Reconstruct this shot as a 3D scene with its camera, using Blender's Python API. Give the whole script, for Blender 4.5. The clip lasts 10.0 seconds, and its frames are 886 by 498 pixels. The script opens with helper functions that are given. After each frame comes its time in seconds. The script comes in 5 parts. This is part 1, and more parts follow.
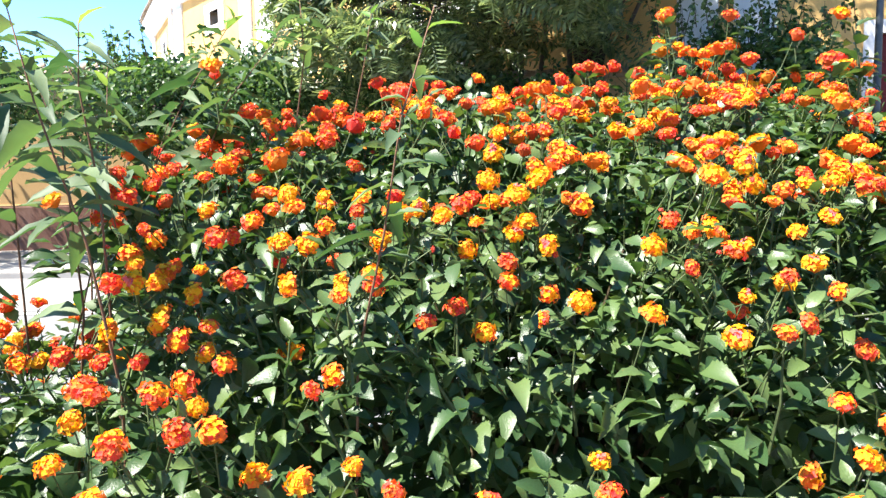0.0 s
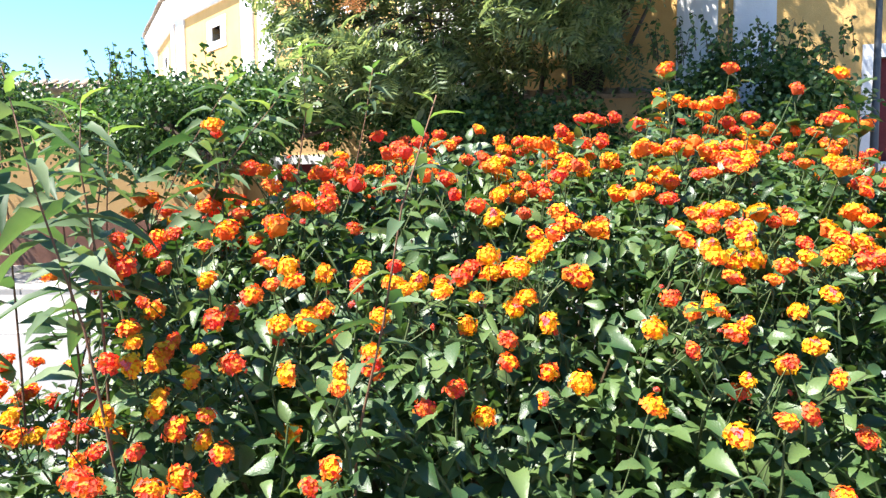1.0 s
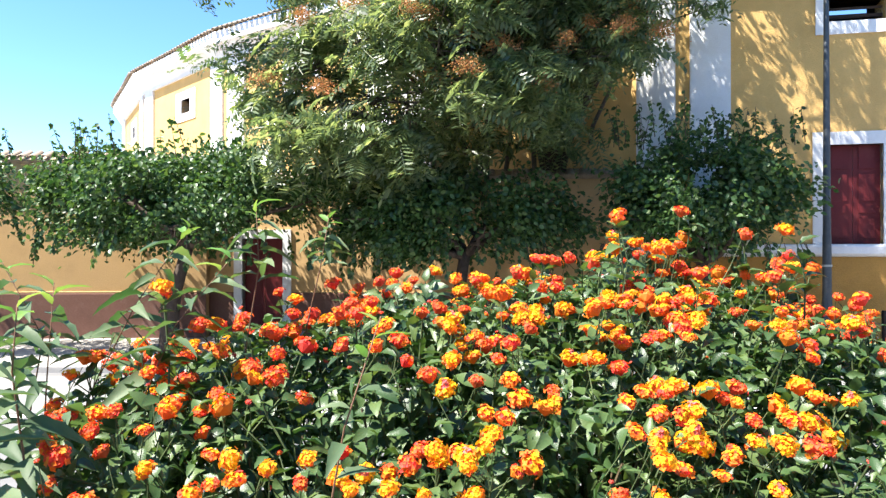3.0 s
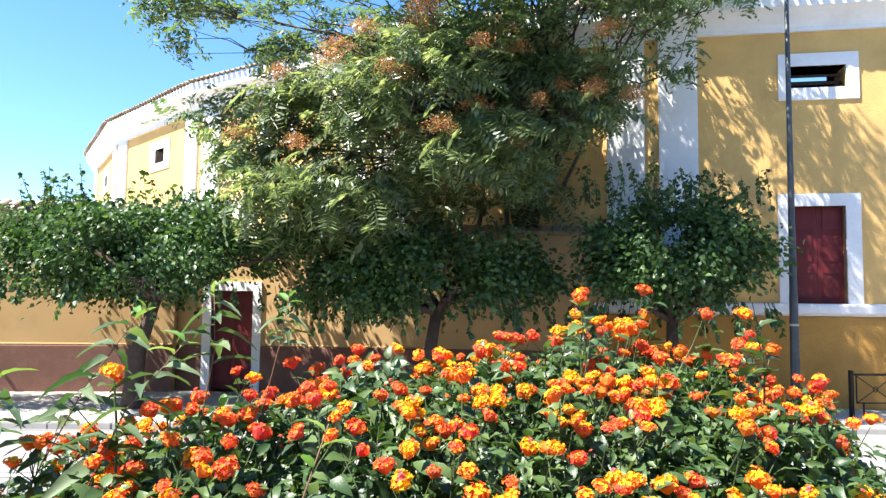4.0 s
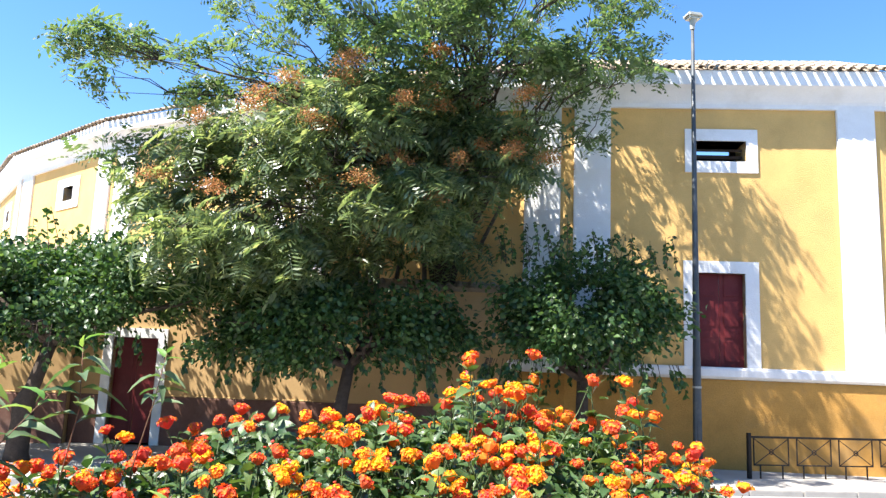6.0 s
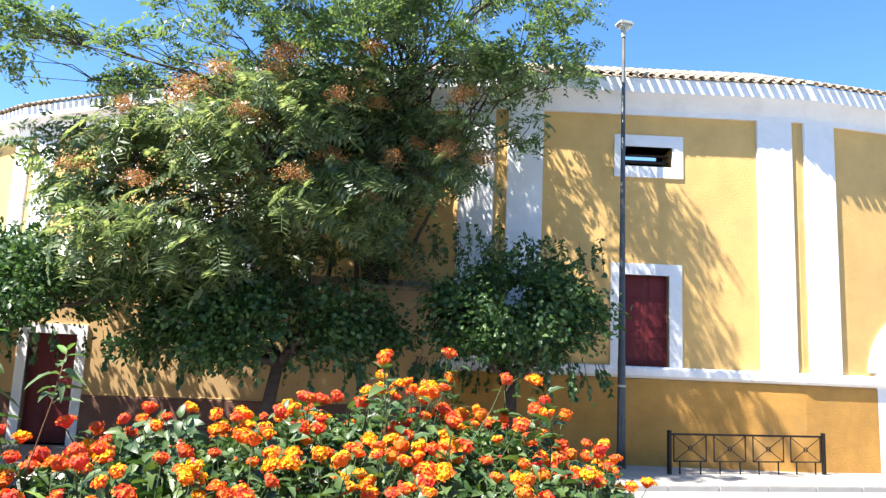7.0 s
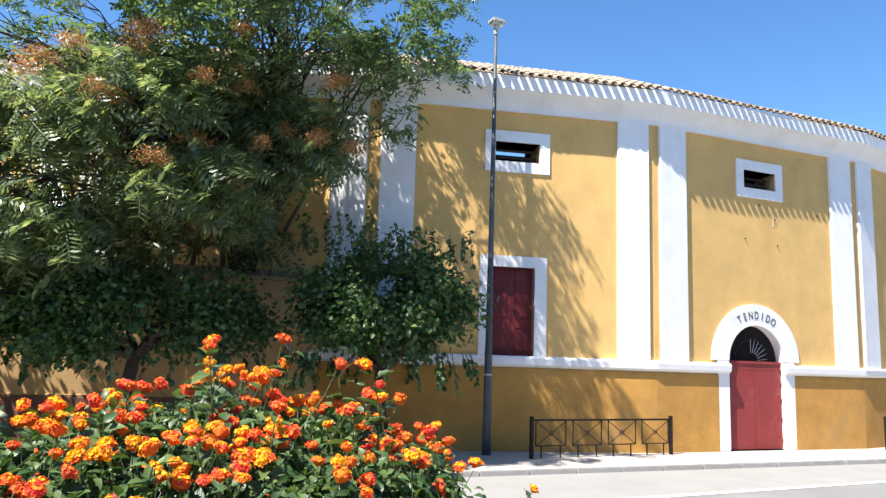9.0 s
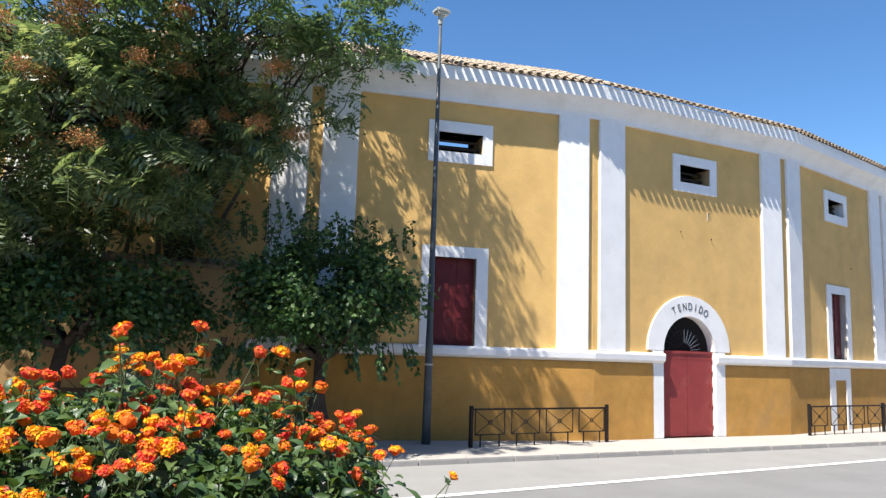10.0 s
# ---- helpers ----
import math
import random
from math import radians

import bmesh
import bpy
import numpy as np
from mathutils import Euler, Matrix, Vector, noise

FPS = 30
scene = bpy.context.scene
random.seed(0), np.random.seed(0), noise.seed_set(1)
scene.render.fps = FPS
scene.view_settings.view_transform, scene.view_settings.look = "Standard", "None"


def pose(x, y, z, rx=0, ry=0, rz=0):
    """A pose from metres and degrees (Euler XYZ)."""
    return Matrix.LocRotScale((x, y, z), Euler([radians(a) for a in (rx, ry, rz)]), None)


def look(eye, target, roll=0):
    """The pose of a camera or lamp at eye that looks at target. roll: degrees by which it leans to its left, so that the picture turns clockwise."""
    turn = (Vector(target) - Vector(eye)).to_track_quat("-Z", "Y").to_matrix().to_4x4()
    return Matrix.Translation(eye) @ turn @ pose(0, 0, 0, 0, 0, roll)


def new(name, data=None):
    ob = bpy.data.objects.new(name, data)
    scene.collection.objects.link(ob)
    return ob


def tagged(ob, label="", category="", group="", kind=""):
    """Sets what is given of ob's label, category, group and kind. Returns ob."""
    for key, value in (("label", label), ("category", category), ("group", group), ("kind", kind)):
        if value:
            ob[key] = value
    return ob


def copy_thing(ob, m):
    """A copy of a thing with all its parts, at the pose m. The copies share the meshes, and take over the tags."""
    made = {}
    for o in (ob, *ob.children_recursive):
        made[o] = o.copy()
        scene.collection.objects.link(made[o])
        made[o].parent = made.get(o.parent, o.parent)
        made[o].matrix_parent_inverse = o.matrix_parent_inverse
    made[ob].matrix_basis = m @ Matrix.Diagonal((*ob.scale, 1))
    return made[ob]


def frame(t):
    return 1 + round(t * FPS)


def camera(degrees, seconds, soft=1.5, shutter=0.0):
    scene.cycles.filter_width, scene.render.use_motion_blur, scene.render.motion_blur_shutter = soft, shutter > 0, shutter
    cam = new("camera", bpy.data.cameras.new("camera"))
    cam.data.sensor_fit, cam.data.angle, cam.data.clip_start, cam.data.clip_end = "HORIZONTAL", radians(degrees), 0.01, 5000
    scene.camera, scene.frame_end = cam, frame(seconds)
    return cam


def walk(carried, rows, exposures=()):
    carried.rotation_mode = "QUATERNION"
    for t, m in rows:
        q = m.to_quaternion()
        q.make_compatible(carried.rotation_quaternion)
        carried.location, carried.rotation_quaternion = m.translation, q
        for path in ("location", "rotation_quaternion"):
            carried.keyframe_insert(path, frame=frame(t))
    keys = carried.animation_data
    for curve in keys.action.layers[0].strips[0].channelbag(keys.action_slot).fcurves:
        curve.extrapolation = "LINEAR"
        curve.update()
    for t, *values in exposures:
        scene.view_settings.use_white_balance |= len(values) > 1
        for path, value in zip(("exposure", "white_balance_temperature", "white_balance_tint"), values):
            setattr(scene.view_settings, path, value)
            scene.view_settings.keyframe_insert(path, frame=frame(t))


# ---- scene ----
cam = camera(61.9, 10.0, 1.4)
PATH = [
    (0, (0.191, 0.482, 1.566), (0.196, 2.472, 1.36), -1.1),
    (0.5, (0.187, 0.487, 1.609), (0.193, 2.479, 1.422), -0.5),
    (1, (0.191, 0.494, 1.662), (0.199, 2.487, 1.494), -0.6),
    (1.5, (0.201, 0.497, 1.709), (0.219, 2.493, 1.583), -0.5),
    (2, (0.207, 0.503, 1.763), (0.253, 2.5, 1.677), -0.6),
    (2.5, (0.211, 0.507, 1.813), (0.282, 2.505, 1.769), -0.3),
    (4, (0.249, 0.511, 1.928), (0.417, 2.498, 2.081), 0.7),
    (4.5, (0.262, 0.508, 1.945), (0.469, 2.485, 2.171), 1.2),
    (5, (0.281, 0.506, 1.95), (0.533, 2.469, 2.241), 1.7),
    (6.5, (0.343, 0.488, 1.95), (0.797, 2.413, 2.251), 2.4),
    (7, (0.367, 0.476, 1.952), (0.911, 2.377, 2.256), 2.5),
    (7.5, (0.393, 0.47, 1.951), (1.016, 2.345, 2.259), 2.3),
    (8, (0.426, 0.457, 1.944), (1.131, 2.303, 2.256), 2.0),
    (8.5, (0.449, 0.45, 1.942), (1.229, 2.266, 2.246), 2.0),
    (9, (0.478, 0.438, 1.938), (1.333, 2.222, 2.232), 1.9),
    (9.5, (0.511, 0.429, 1.937), (1.432, 2.182, 2.22), 2.0),
    (10, (0.539, 0.419, 1.934), (1.528, 2.136, 2.207), 1.9),
]
walk(cam, [(t, look(eye, target, roll)) for t, eye, target, roll in PATH],
     exposures=[(0.0, 2.06), (2.5, 1.88), (5.0, 1.86), (8.0, 1.72), (9.0, 1.40), (10.0, 1.06)])

# ---- world, sun, exposure ----
SUN_EL, SUN_AZ = 58.0, 73.5          # azimuth from -y towards -x
sun_dir = Vector((-math.sin(radians(SUN_AZ)) * math.cos(radians(SUN_EL)),
                  -math.cos(radians(SUN_AZ)) * math.cos(radians(SUN_EL)), math.sin(radians(SUN_EL))))
world = bpy.data.worlds.new("world")
scene.world = world
world.use_nodes = True
wn = world.node_tree.nodes
sky = wn.new("ShaderNodeTexSky")
sky.sky_type, sky.sun_disc = "NISHITA", False
sky.sun_elevation = radians(SUN_EL)
sky.sun_rotation = math.atan2(sun_dir.x, sun_dir.y)
sky.air_density, sky.dust_density, sky.ozone_density = 1.0, 0.5, 2.5
sky.altitude = 1500
wn["Background"].inputs["Strength"].default_value = 0.100
rich = wn.new("ShaderNodeHueSaturation")
rich.inputs["Saturation"].default_value = 1.2
world.node_tree.links.new(sky.outputs["Color"], rich.inputs["Color"])
world.node_tree.links.new(rich.outputs["Color"], wn["Background"].inputs["Color"])
sun_data = bpy.data.lights.new("sun", "SUN")
sun_data.energy, sun_data.angle, sun_data.color = 5.0, radians(0.55), (1.0, 0.95, 0.87)
sun = new("sun", sun_data)
sun.matrix_world = look(sun_dir * 60, (0, 0, 0))

# ---- materials ----


def mat(name, colour, rough=0.8, vary=0.12, scale=3.0, fine=60.0, bump=0.15, metal=0.0, stain=None, stain_scale=0.8,
        stain_at=(0.52, 0.68), island=0.0, objrand=0.0, spec=0.3, distance=0.01):
    """Painted, mineral or metal surface: two scales of noise, optional stains, fine relief."""
    m = bpy.data.materials.new(name)
    m.use_nodes = True
    nt = m.node_tree
    N, L = nt.nodes, nt.links
    b = N["Principled BSDF"]
    b.inputs["Roughness"].default_value = rough
    b.inputs["Metallic"].default_value = metal
    b.inputs["Specular IOR Level"].default_value = spec
    co = N.new("ShaderNodeTexCoord")
    n1 = N.new("ShaderNodeTexNoise")
    n1.inputs["Scale"].default_value, n1.inputs["Detail"].default_value, n1.inputs["Roughness"].default_value = scale, 6, 0.65
    n2 = N.new("ShaderNodeTexNoise")
    n2.inputs["Scale"].default_value, n2.inputs["Detail"].default_value = fine, 3
    for n in (n1, n2):
        L.new(co.outputs["Object"], n.inputs["Vector"])
    hsv = N.new("ShaderNodeHueSaturation")
    hsv.inputs["Color"].default_value = (*colour, 1)
    mr = N.new("ShaderNodeMapRange")
    mr.inputs["From Min"].default_value, mr.inputs["From Max"].default_value = 0.3, 0.7
    mr.inputs["To Min"].default_value, mr.inputs["To Max"].default_value = 1 - vary, 1 + vary
    L.new(n1.outputs["Fac"], mr.inputs["Value"])
    val = mr.outputs["Result"]
    mr2 = N.new("ShaderNodeMapRange")
    mr2.inputs["From Min"].default_value, mr2.inputs["From Max"].default_value = 0.3, 0.7
    mr2.inputs["To Min"].default_value, mr2.inputs["To Max"].default_value = 1 - vary * 0.5, 1 + vary * 0.5
    L.new(n2.outputs["Fac"], mr2.inputs["Value"])
    mul = N.new("ShaderNodeMath")
    mul.operation = "MULTIPLY"
    L.new(val, mul.inputs[0])
    L.new(mr2.outputs["Result"], mul.inputs[1])
    val = mul.outputs["Value"]
    for amount, node, out in ((island, "ShaderNodeNewGeometry", "Random Per Island"), (objrand, "ShaderNodeObjectInfo", "Random")):
        if amount:
            g = N.new(node)
            r = N.new("ShaderNodeMapRange")
            r.inputs["To Min"].default_value, r.inputs["To Max"].default_value = 1 - amount, 1 + amount
            L.new(g.outputs[out], r.inputs["Value"])
            k = N.new("ShaderNodeMath")
            k.operation = "MULTIPLY"
            L.new(val, k.inputs[0])
            L.new(r.outputs["Result"], k.inputs[1])
            val = k.outputs["Value"]
    L.new(val, hsv.inputs["Value"])
    col = hsv.outputs["Color"]
    if stain:
        n3 = N.new("ShaderNodeTexNoise")
        n3.inputs["Scale"].default_value, n3.inputs["Detail"].default_value, n3.inputs["Roughness"].default_value = stain_scale, 8, 0.7
        L.new(co.outputs["Object"], n3.inputs["Vector"])
        ramp = N.new("ShaderNodeMapRange")
        ramp.inputs["From Min"].default_value, ramp.inputs["From Max"].default_value = stain_at
        ramp.inputs["To Max"].default_value = 0.6
        L.new(n3.outputs["Fac"], ramp.inputs["Value"])
        mx = N.new("ShaderNodeMix")
        mx.data_type = "RGBA"
        L.new(ramp.outputs["Result"], mx.inputs["Factor"])
        L.new(col, mx.inputs["A"])
        mx.inputs["B"].default_value = (*stain, 1)
        col = mx.outputs["Result"]
    L.new(col, b.inputs["Base Color"])
    if bump:
        bp = N.new("ShaderNodeBump")
        bp.inputs["Strength"].default_value, bp.inputs["Distance"].default_value = bump, distance
        add = N.new("ShaderNodeMath")
        L.new(n1.outputs["Fac"], add.inputs[0])
        L.new(n2.outputs["Fac"], add.inputs[1])
        L.new(add.outputs["Value"], bp.inputs["Height"])
        L.new(bp.outputs["Normal"], b.inputs["Normal"])
    return m


def leaf_mat(name, colour, through_colour, rough=0.45, vary=0.35, part_through=0.3, hue=0.03, spec=0.4, grain=30, relief=0.3):
    """Leaf: glossy top, light shines through, each leaf a little different."""
    m = bpy.data.materials.new(name)
    m.use_nodes = True
    nt = m.node_tree
    N, L = nt.nodes, nt.links
    b = N["Principled BSDF"]
    b.inputs["Roughness"].default_value = rough
    b.inputs["Specular IOR Level"].default_value = spec
    g = N.new("ShaderNodeNewGeometry")
    oi = N.new("ShaderNodeObjectInfo")
    add = N.new("ShaderNodeMath")
    L.new(g.outputs["Random Per Island"], add.inputs[0])
    L.new(oi.outputs["Random"], add.inputs[1])
    fr = N.new("ShaderNodeMath")
    fr.operation = "FRACT"
    L.new(add.outputs["Value"], fr.inputs[0])
    co = N.new("ShaderNodeTexCoord")
    nz = N.new("ShaderNodeTexNoise")
    nz.inputs["Scale"].default_value, nz.inputs["Detail"].default_value = grain, 3
    L.new(co.outputs["Object"], nz.inputs["Vector"])
    outs = []
    for c in (colour, through_colour):
        hsv = N.new("ShaderNodeHueSaturation")
        hsv.inputs["Color"].default_value = (*c, 1)
        r = N.new("ShaderNodeMapRange")
        r.inputs["To Min"].default_value, r.inputs["To Max"].default_value = 1 - vary, 1 + vary
        L.new(fr.outputs["Value"], r.inputs["Value"])
        r3 = N.new("ShaderNodeMapRange")
        r3.inputs["To Min"].default_value, r3.inputs["To Max"].default_value = 0.75, 1.25
        L.new(nz.outputs["Fac"], r3.inputs["Value"])
        k = N.new("ShaderNodeMath")
        k.operation = "MULTIPLY"
        L.new(r.outputs["Result"], k.inputs[0])
        L.new(r3.outputs["Result"], k.inputs[1])
        r2 = N.new("ShaderNodeMapRange")
        r2.inputs["To Min"].default_value, r2.inputs["To Max"].default_value = 0.5 + hue, 0.5 - hue
        L.new(fr.outputs["Value"], r2.inputs["Value"])
        L.new(k.outputs["Value"], hsv.inputs["Value"])
        L.new(r2.outputs["Result"], hsv.inputs["Hue"])
        outs.append(hsv.outputs["Color"])
    L.new(outs[0], b.inputs["Base Color"])
    bp = N.new("ShaderNodeBump")
    bp.inputs["Strength"].default_value, bp.inputs["Distance"].default_value = relief, 0.004
    L.new(nz.outputs["Fac"], bp.inputs["Height"])
    L.new(bp.outputs["Normal"], b.inputs["Normal"])
    tr = N.new("ShaderNodeBsdfTranslucent")
    L.new(outs[1], tr.inputs["Color"])
    mix = N.new("ShaderNodeMixShader")
    mix.inputs["Fac"].default_value = part_through
    L.new(b.outputs["BSDF"], mix.inputs[1])
    L.new(tr.outputs["BSDF"], mix.inputs[2])
    L.new(mix.outputs["Shader"], N["Material Output"].inputs["Surface"])
    return m


OCHRE = mat("ochre_render", (0.66, 0.415, 0.15), 0.9, 0.13, 1.3, 45, 0.5, distance=0.025, stain=(0.54, 0.35, 0.15), stain_scale=0.5, stain_at=(0.5, 0.75))
DADO = mat("dado_render", (0.46, 0.242, 0.06), 0.9, 0.17, 1.6, 45, 0.55, distance=0.025, stain=(0.36, 0.22, 0.09), stain_scale=0.7)
ANNEX = mat("annex_render", (0.50, 0.325, 0.15), 0.9, 0.12, 1.2, 40, 0.35, stain=(0.42, 0.27, 0.13), stain_scale=0.6)
PLINTH = mat("plinth_paint", (0.17, 0.085, 0.062), 0.85, 0.16, 1.5, 35, 0.3, stain=(0.24, 0.15, 0.12), stain_scale=1.1)
WHITE = mat("white_limewash", (0.79, 0.78, 0.775), 0.85, 0.05, 1.8, 40, 0.45, distance=0.02, stain=(0.58, 0.56, 0.53), stain_scale=1.1, stain_at=(0.52, 0.8))
RED = mat("red_door_paint", (0.125, 0.015, 0.017), 0.5, 0.16, 2.5, 50, 0.15, stain=(0.17, 0.035, 0.032), stain_scale=2.2)
RED_GATE = mat("red_gate_paint", (0.26, 0.04, 0.038), 0.55, 0.12, 2.0, 50, 0.12, stain=(0.36, 0.09, 0.08), stain_scale=1.6)
# near-black colour stands in for the shade inside the openings
DARK = mat("interior_shade", (0.012, 0.010, 0.010), 0.95, 0.2, 2, 20, 0.0)
WOOD = mat("dark_wood", (0.05, 0.03, 0.02), 0.7, 0.25, 4, 60, 0.2)
IRON = mat("dark_iron", (0.022, 0.017, 0.015), 0.55, 0.25, 8, 80, 0.1, metal=0.3)
IRON_PALE = mat("pale_iron", (0.55, 0.55, 0.52), 0.5, 0.1, 8, 80, 0.1, metal=0.2)
LAMP_GREY = mat("lamp_post_paint", (0.085, 0.095, 0.105), 0.5, 0.15, 3, 60, 0.08, metal=0.4, stain=(0.15, 0.14, 0.13), stain_scale=3)
LAMP_HEAD = mat("lamp_head_grey", (0.42, 0.42, 0.38), 0.5, 0.1, 5, 60, 0.05)
LAMP_GLASS = mat("lamp_glass", (0.62, 0.62, 0.55), 0.25, 0.05, 5, 60, 0.0, spec=0.5)
TILE = mat("roof_tile", (0.31, 0.24, 0.175), 0.9, 0.25, 6, 60, 0.4, objrand=0.3, stain=(0.47, 0.40, 0.31), stain_scale=3.0, stain_at=(0.4, 0.65))
TILE_REST = mat("roof_tile_rows", (0.31, 0.24, 0.175), 0.9, 0.25, 6, 60, 0.4, island=0.3, stain=(0.47, 0.40, 0.31), stain_scale=3.0, stain_at=(0.4, 0.65))
ASPHALT = mat("asphalt", (0.178, 0.175, 0.171), 0.9, 0.10, 0.7, 140, 0.3, stain=(0.13, 0.128, 0.125), stain_scale=0.5, stain_at=(0.55, 0.75))
PAVE = mat("pavement_concrete", (0.365, 0.34, 0.31), 0.9, 0.08, 1.2, 90, 0.25, stain=(0.3, 0.275, 0.25), stain_scale=0.9)
KERB = mat("kerb_stone", (0.36, 0.34, 0.315), 0.9, 0.12, 3, 70, 0.25, objrand=0.06)
LINE = mat("road_paint", (0.72, 0.71, 0.69), 0.8, 0.08, 4, 90, 0.15, stain=(0.4, 0.39, 0.38), stain_scale=5, stain_at=(0.58, 0.72))
SOIL = mat("soil", (0.10, 0.07, 0.045), 0.95, 0.3, 4, 50, 0.6, distance=0.03)
BARK = mat("bark", (0.075, 0.055, 0.042), 0.95, 0.3, 9, 60, 0.8, distance=0.03)
BARK_PALE = mat("pale_bark", (0.13, 0.105, 0.085), 0.95, 0.25, 8, 60, 0.6, distance=0.02)
STEM = mat("green_stem", (0.075, 0.105, 0.04), 0.7, 0.2, 20, 120, 0.1)
STEM_BROWN = mat("woody_stem", (0.10, 0.075, 0.04), 0.85, 0.3, 20, 120, 0.2)
STEM_RED = mat("reddish_stem", (0.16, 0.085, 0.05), 0.7, 0.25, 20, 120, 0.1)
LETTER = mat("letter_paint", (0.05, 0.05, 0.06), 0.8, 0.2, 8, 80, 0.0)
LANTANA_LEAF = leaf_mat("lantana_leaf", (0.054, 0.098, 0.031), (0.14, 0.27, 0.04), 0.40, 0.5, 0.16, 0.03, 0.42, 260, 0.2)
LANTANA_NEAR = leaf_mat("lantana_near_leaf", (0.054, 0.098, 0.031), (0.14, 0.27, 0.04), 0.40, 0.4, 0.16, 0.03, 0.42, 45, 0.15)
MULBERRY_LEAF = leaf_mat("mulberry_leaf", (0.044, 0.092, 0.026), (0.12, 0.25, 0.04), 0.42, 0.6, 0.22, 0.03, 0.42)
AILANTHUS_LEAF = leaf_mat("ailanthus_leaf", (0.094, 0.136, 0.060), (0.33, 0.42, 0.12), 0.36, 0.5, 0.36, 0.035, 0.6)
ASH_LEAF = leaf_mat("ash_leaf", (0.090, 0.132, 0.060), (0.20, 0.32, 0.08), 0.40, 0.45, 0.36, 0.03, 0.55)
SHOOT_LEAF = leaf_mat("shoot_leaf", (0.085, 0.128, 0.064), (0.15, 0.28, 0.06), 0.55, 0.35, 0.22, 0.03, 0.25)
YOUNG_LEAF = leaf_mat("young_leaf", (0.16, 0.27, 0.06), (0.28, 0.46, 0.07), 0.55, 0.2, 0.30, 0.03, 0.25)
SEED = leaf_mat("seed_cluster", (0.46, 0.22, 0.075), (0.48, 0.23, 0.07), 0.7, 0.4, 0.25, 0.02)
PETAL_Y = leaf_mat("yellow_petal", (0.85, 0.44, 0.015), (0.85, 0.46, 0.01), 0.6, 0.12, 0.25, 0.012, 0.2)
PETAL_O = leaf_mat("orange_petal", (0.88, 0.215, 0.025), (0.8, 0.17, 0.02), 0.6, 0.2, 0.25, 0.015, 0.2)
PETAL_R = leaf_mat("red_petal", (0.80, 0.105, 0.045), (0.72, 0.08, 0.04), 0.6, 0.2, 0.25, 0.012, 0.2)
PETAL_P = leaf_mat("pink_bud", (0.70, 0.15, 0.13), (0.7, 0.15, 0.12), 0.6, 0.2, 0.2, 0.015, 0.2)

# ---- mesh helpers ----


def mesh_of(name, bm, material, smooth=False):
    me = bpy.data.meshes.new(name)
    bm.to_mesh(me)
    bm.free()
    for m in (material if isinstance(material, (list, tuple)) else [material]):
        me.materials.append(m)
    if smooth:
        me.polygons.foreach_set("use_smooth", [True] * len(me.polygons))
    return me


def part(name, bm, material, parent=None, label="", m=None, smooth=False):
    """A bmesh, or a mesh, as one object under a thing or a part."""
    me = mesh_of(name, bm, material, smooth) if isinstance(bm, bmesh.types.BMesh) else bm
    ob = new(name, me)
    if parent is not None:
        ob.parent = parent
    if m is not None:
        ob.matrix_basis = m
    return tagged(ob, label)


def thing(name, label, category, group="", kind="", m=None):
    ob = new(name)
    ob.empty_display_size = 0.2
    if m is not None:
        ob.matrix_basis = m
    return tagged(ob, label, category, group, kind)


def box(bm, x0, x1, y0, y1, z0, z1, bevel=0.0):
    b = bm if not bevel else bmesh.new()
    v = [b.verts.new(p) for p in ((x0, y0, z0), (x1, y0, z0), (x1, y1, z0), (x0, y1, z0), (x0, y0, z1), (x1, y0, z1), (x1, y1, z1), (x0, y1, z1))]
    for f in ((3, 2, 1, 0), (4, 5, 6, 7), (0, 1, 5, 4), (1, 2, 6, 5), (2, 3, 7, 6), (3, 0, 4, 7)):
        b.faces.new([v[i] for i in f])
    if bevel:
        bmesh.ops.bevel(b, geom=list(b.edges), offset=bevel, segments=2, affect="EDGES")
        me = bpy.data.meshes.new("t")
        b.to_mesh(me)
        b.free()
        bm.from_mesh(me)
        bpy.data.meshes.remove(me)
    return bm


def boxes(*rows, bevel=0.0):
    bm = bmesh.new()
    for r in rows:
        box(bm, *r, bevel=bevel)
    return bm


def tube(bm, points, radii, sides=8, cap=True):
    """A tapered tube along points."""
    rings = []
    pts = [Vector(p) for p in points]
    side = None
    for i, p in enumerate(pts):
        d = (pts[min(i + 1, len(pts) - 1)] - pts[max(i - 1, 0)]).normalized()
        if side is None:
            side = d.orthogonal().normalized()
        side = (side - d * side.dot(d)).normalized()
        up = d.cross(side)
        r = radii[i] if isinstance(radii, (list, tuple)) else radii
        rings.append([bm.verts.new(p + r * (math.cos(a) * side + math.sin(a) * up)) for a in (2 * math.pi * k / sides for k in range(sides))])
    for a, b in zip(rings, rings[1:]):
        for k in range(sides):
            bm.faces.new((a[k], a[(k + 1) % sides], b[(k + 1) % sides], b[k]))
    if cap and sides > 2:
        bm.faces.new(list(reversed(rings[0])))
        bm.faces.new(rings[-1])
    return bm


def profile(bm, pts, x0, x1, cut0=0.0, cut1=0.0):
    """A profile of (y, z) drawn along x; cut: how far the ends run on per metre outwards (mitre)."""
    a = [bm.verts.new((x0 + cut0 * y, y, z)) for y, z in pts]
    b = [bm.verts.new((x1 + cut1 * y, y, z)) for y, z in pts]
    n = len(pts)
    for i in range(n):
        bm.faces.new((a[i], a[(i + 1) % n], b[(i + 1) % n], b[i]))
    bm.faces.new(list(reversed(a)))
    bm.faces.new(b)
    bmesh.ops.recalc_face_normals(bm, faces=list(bm.faces))
    return bm


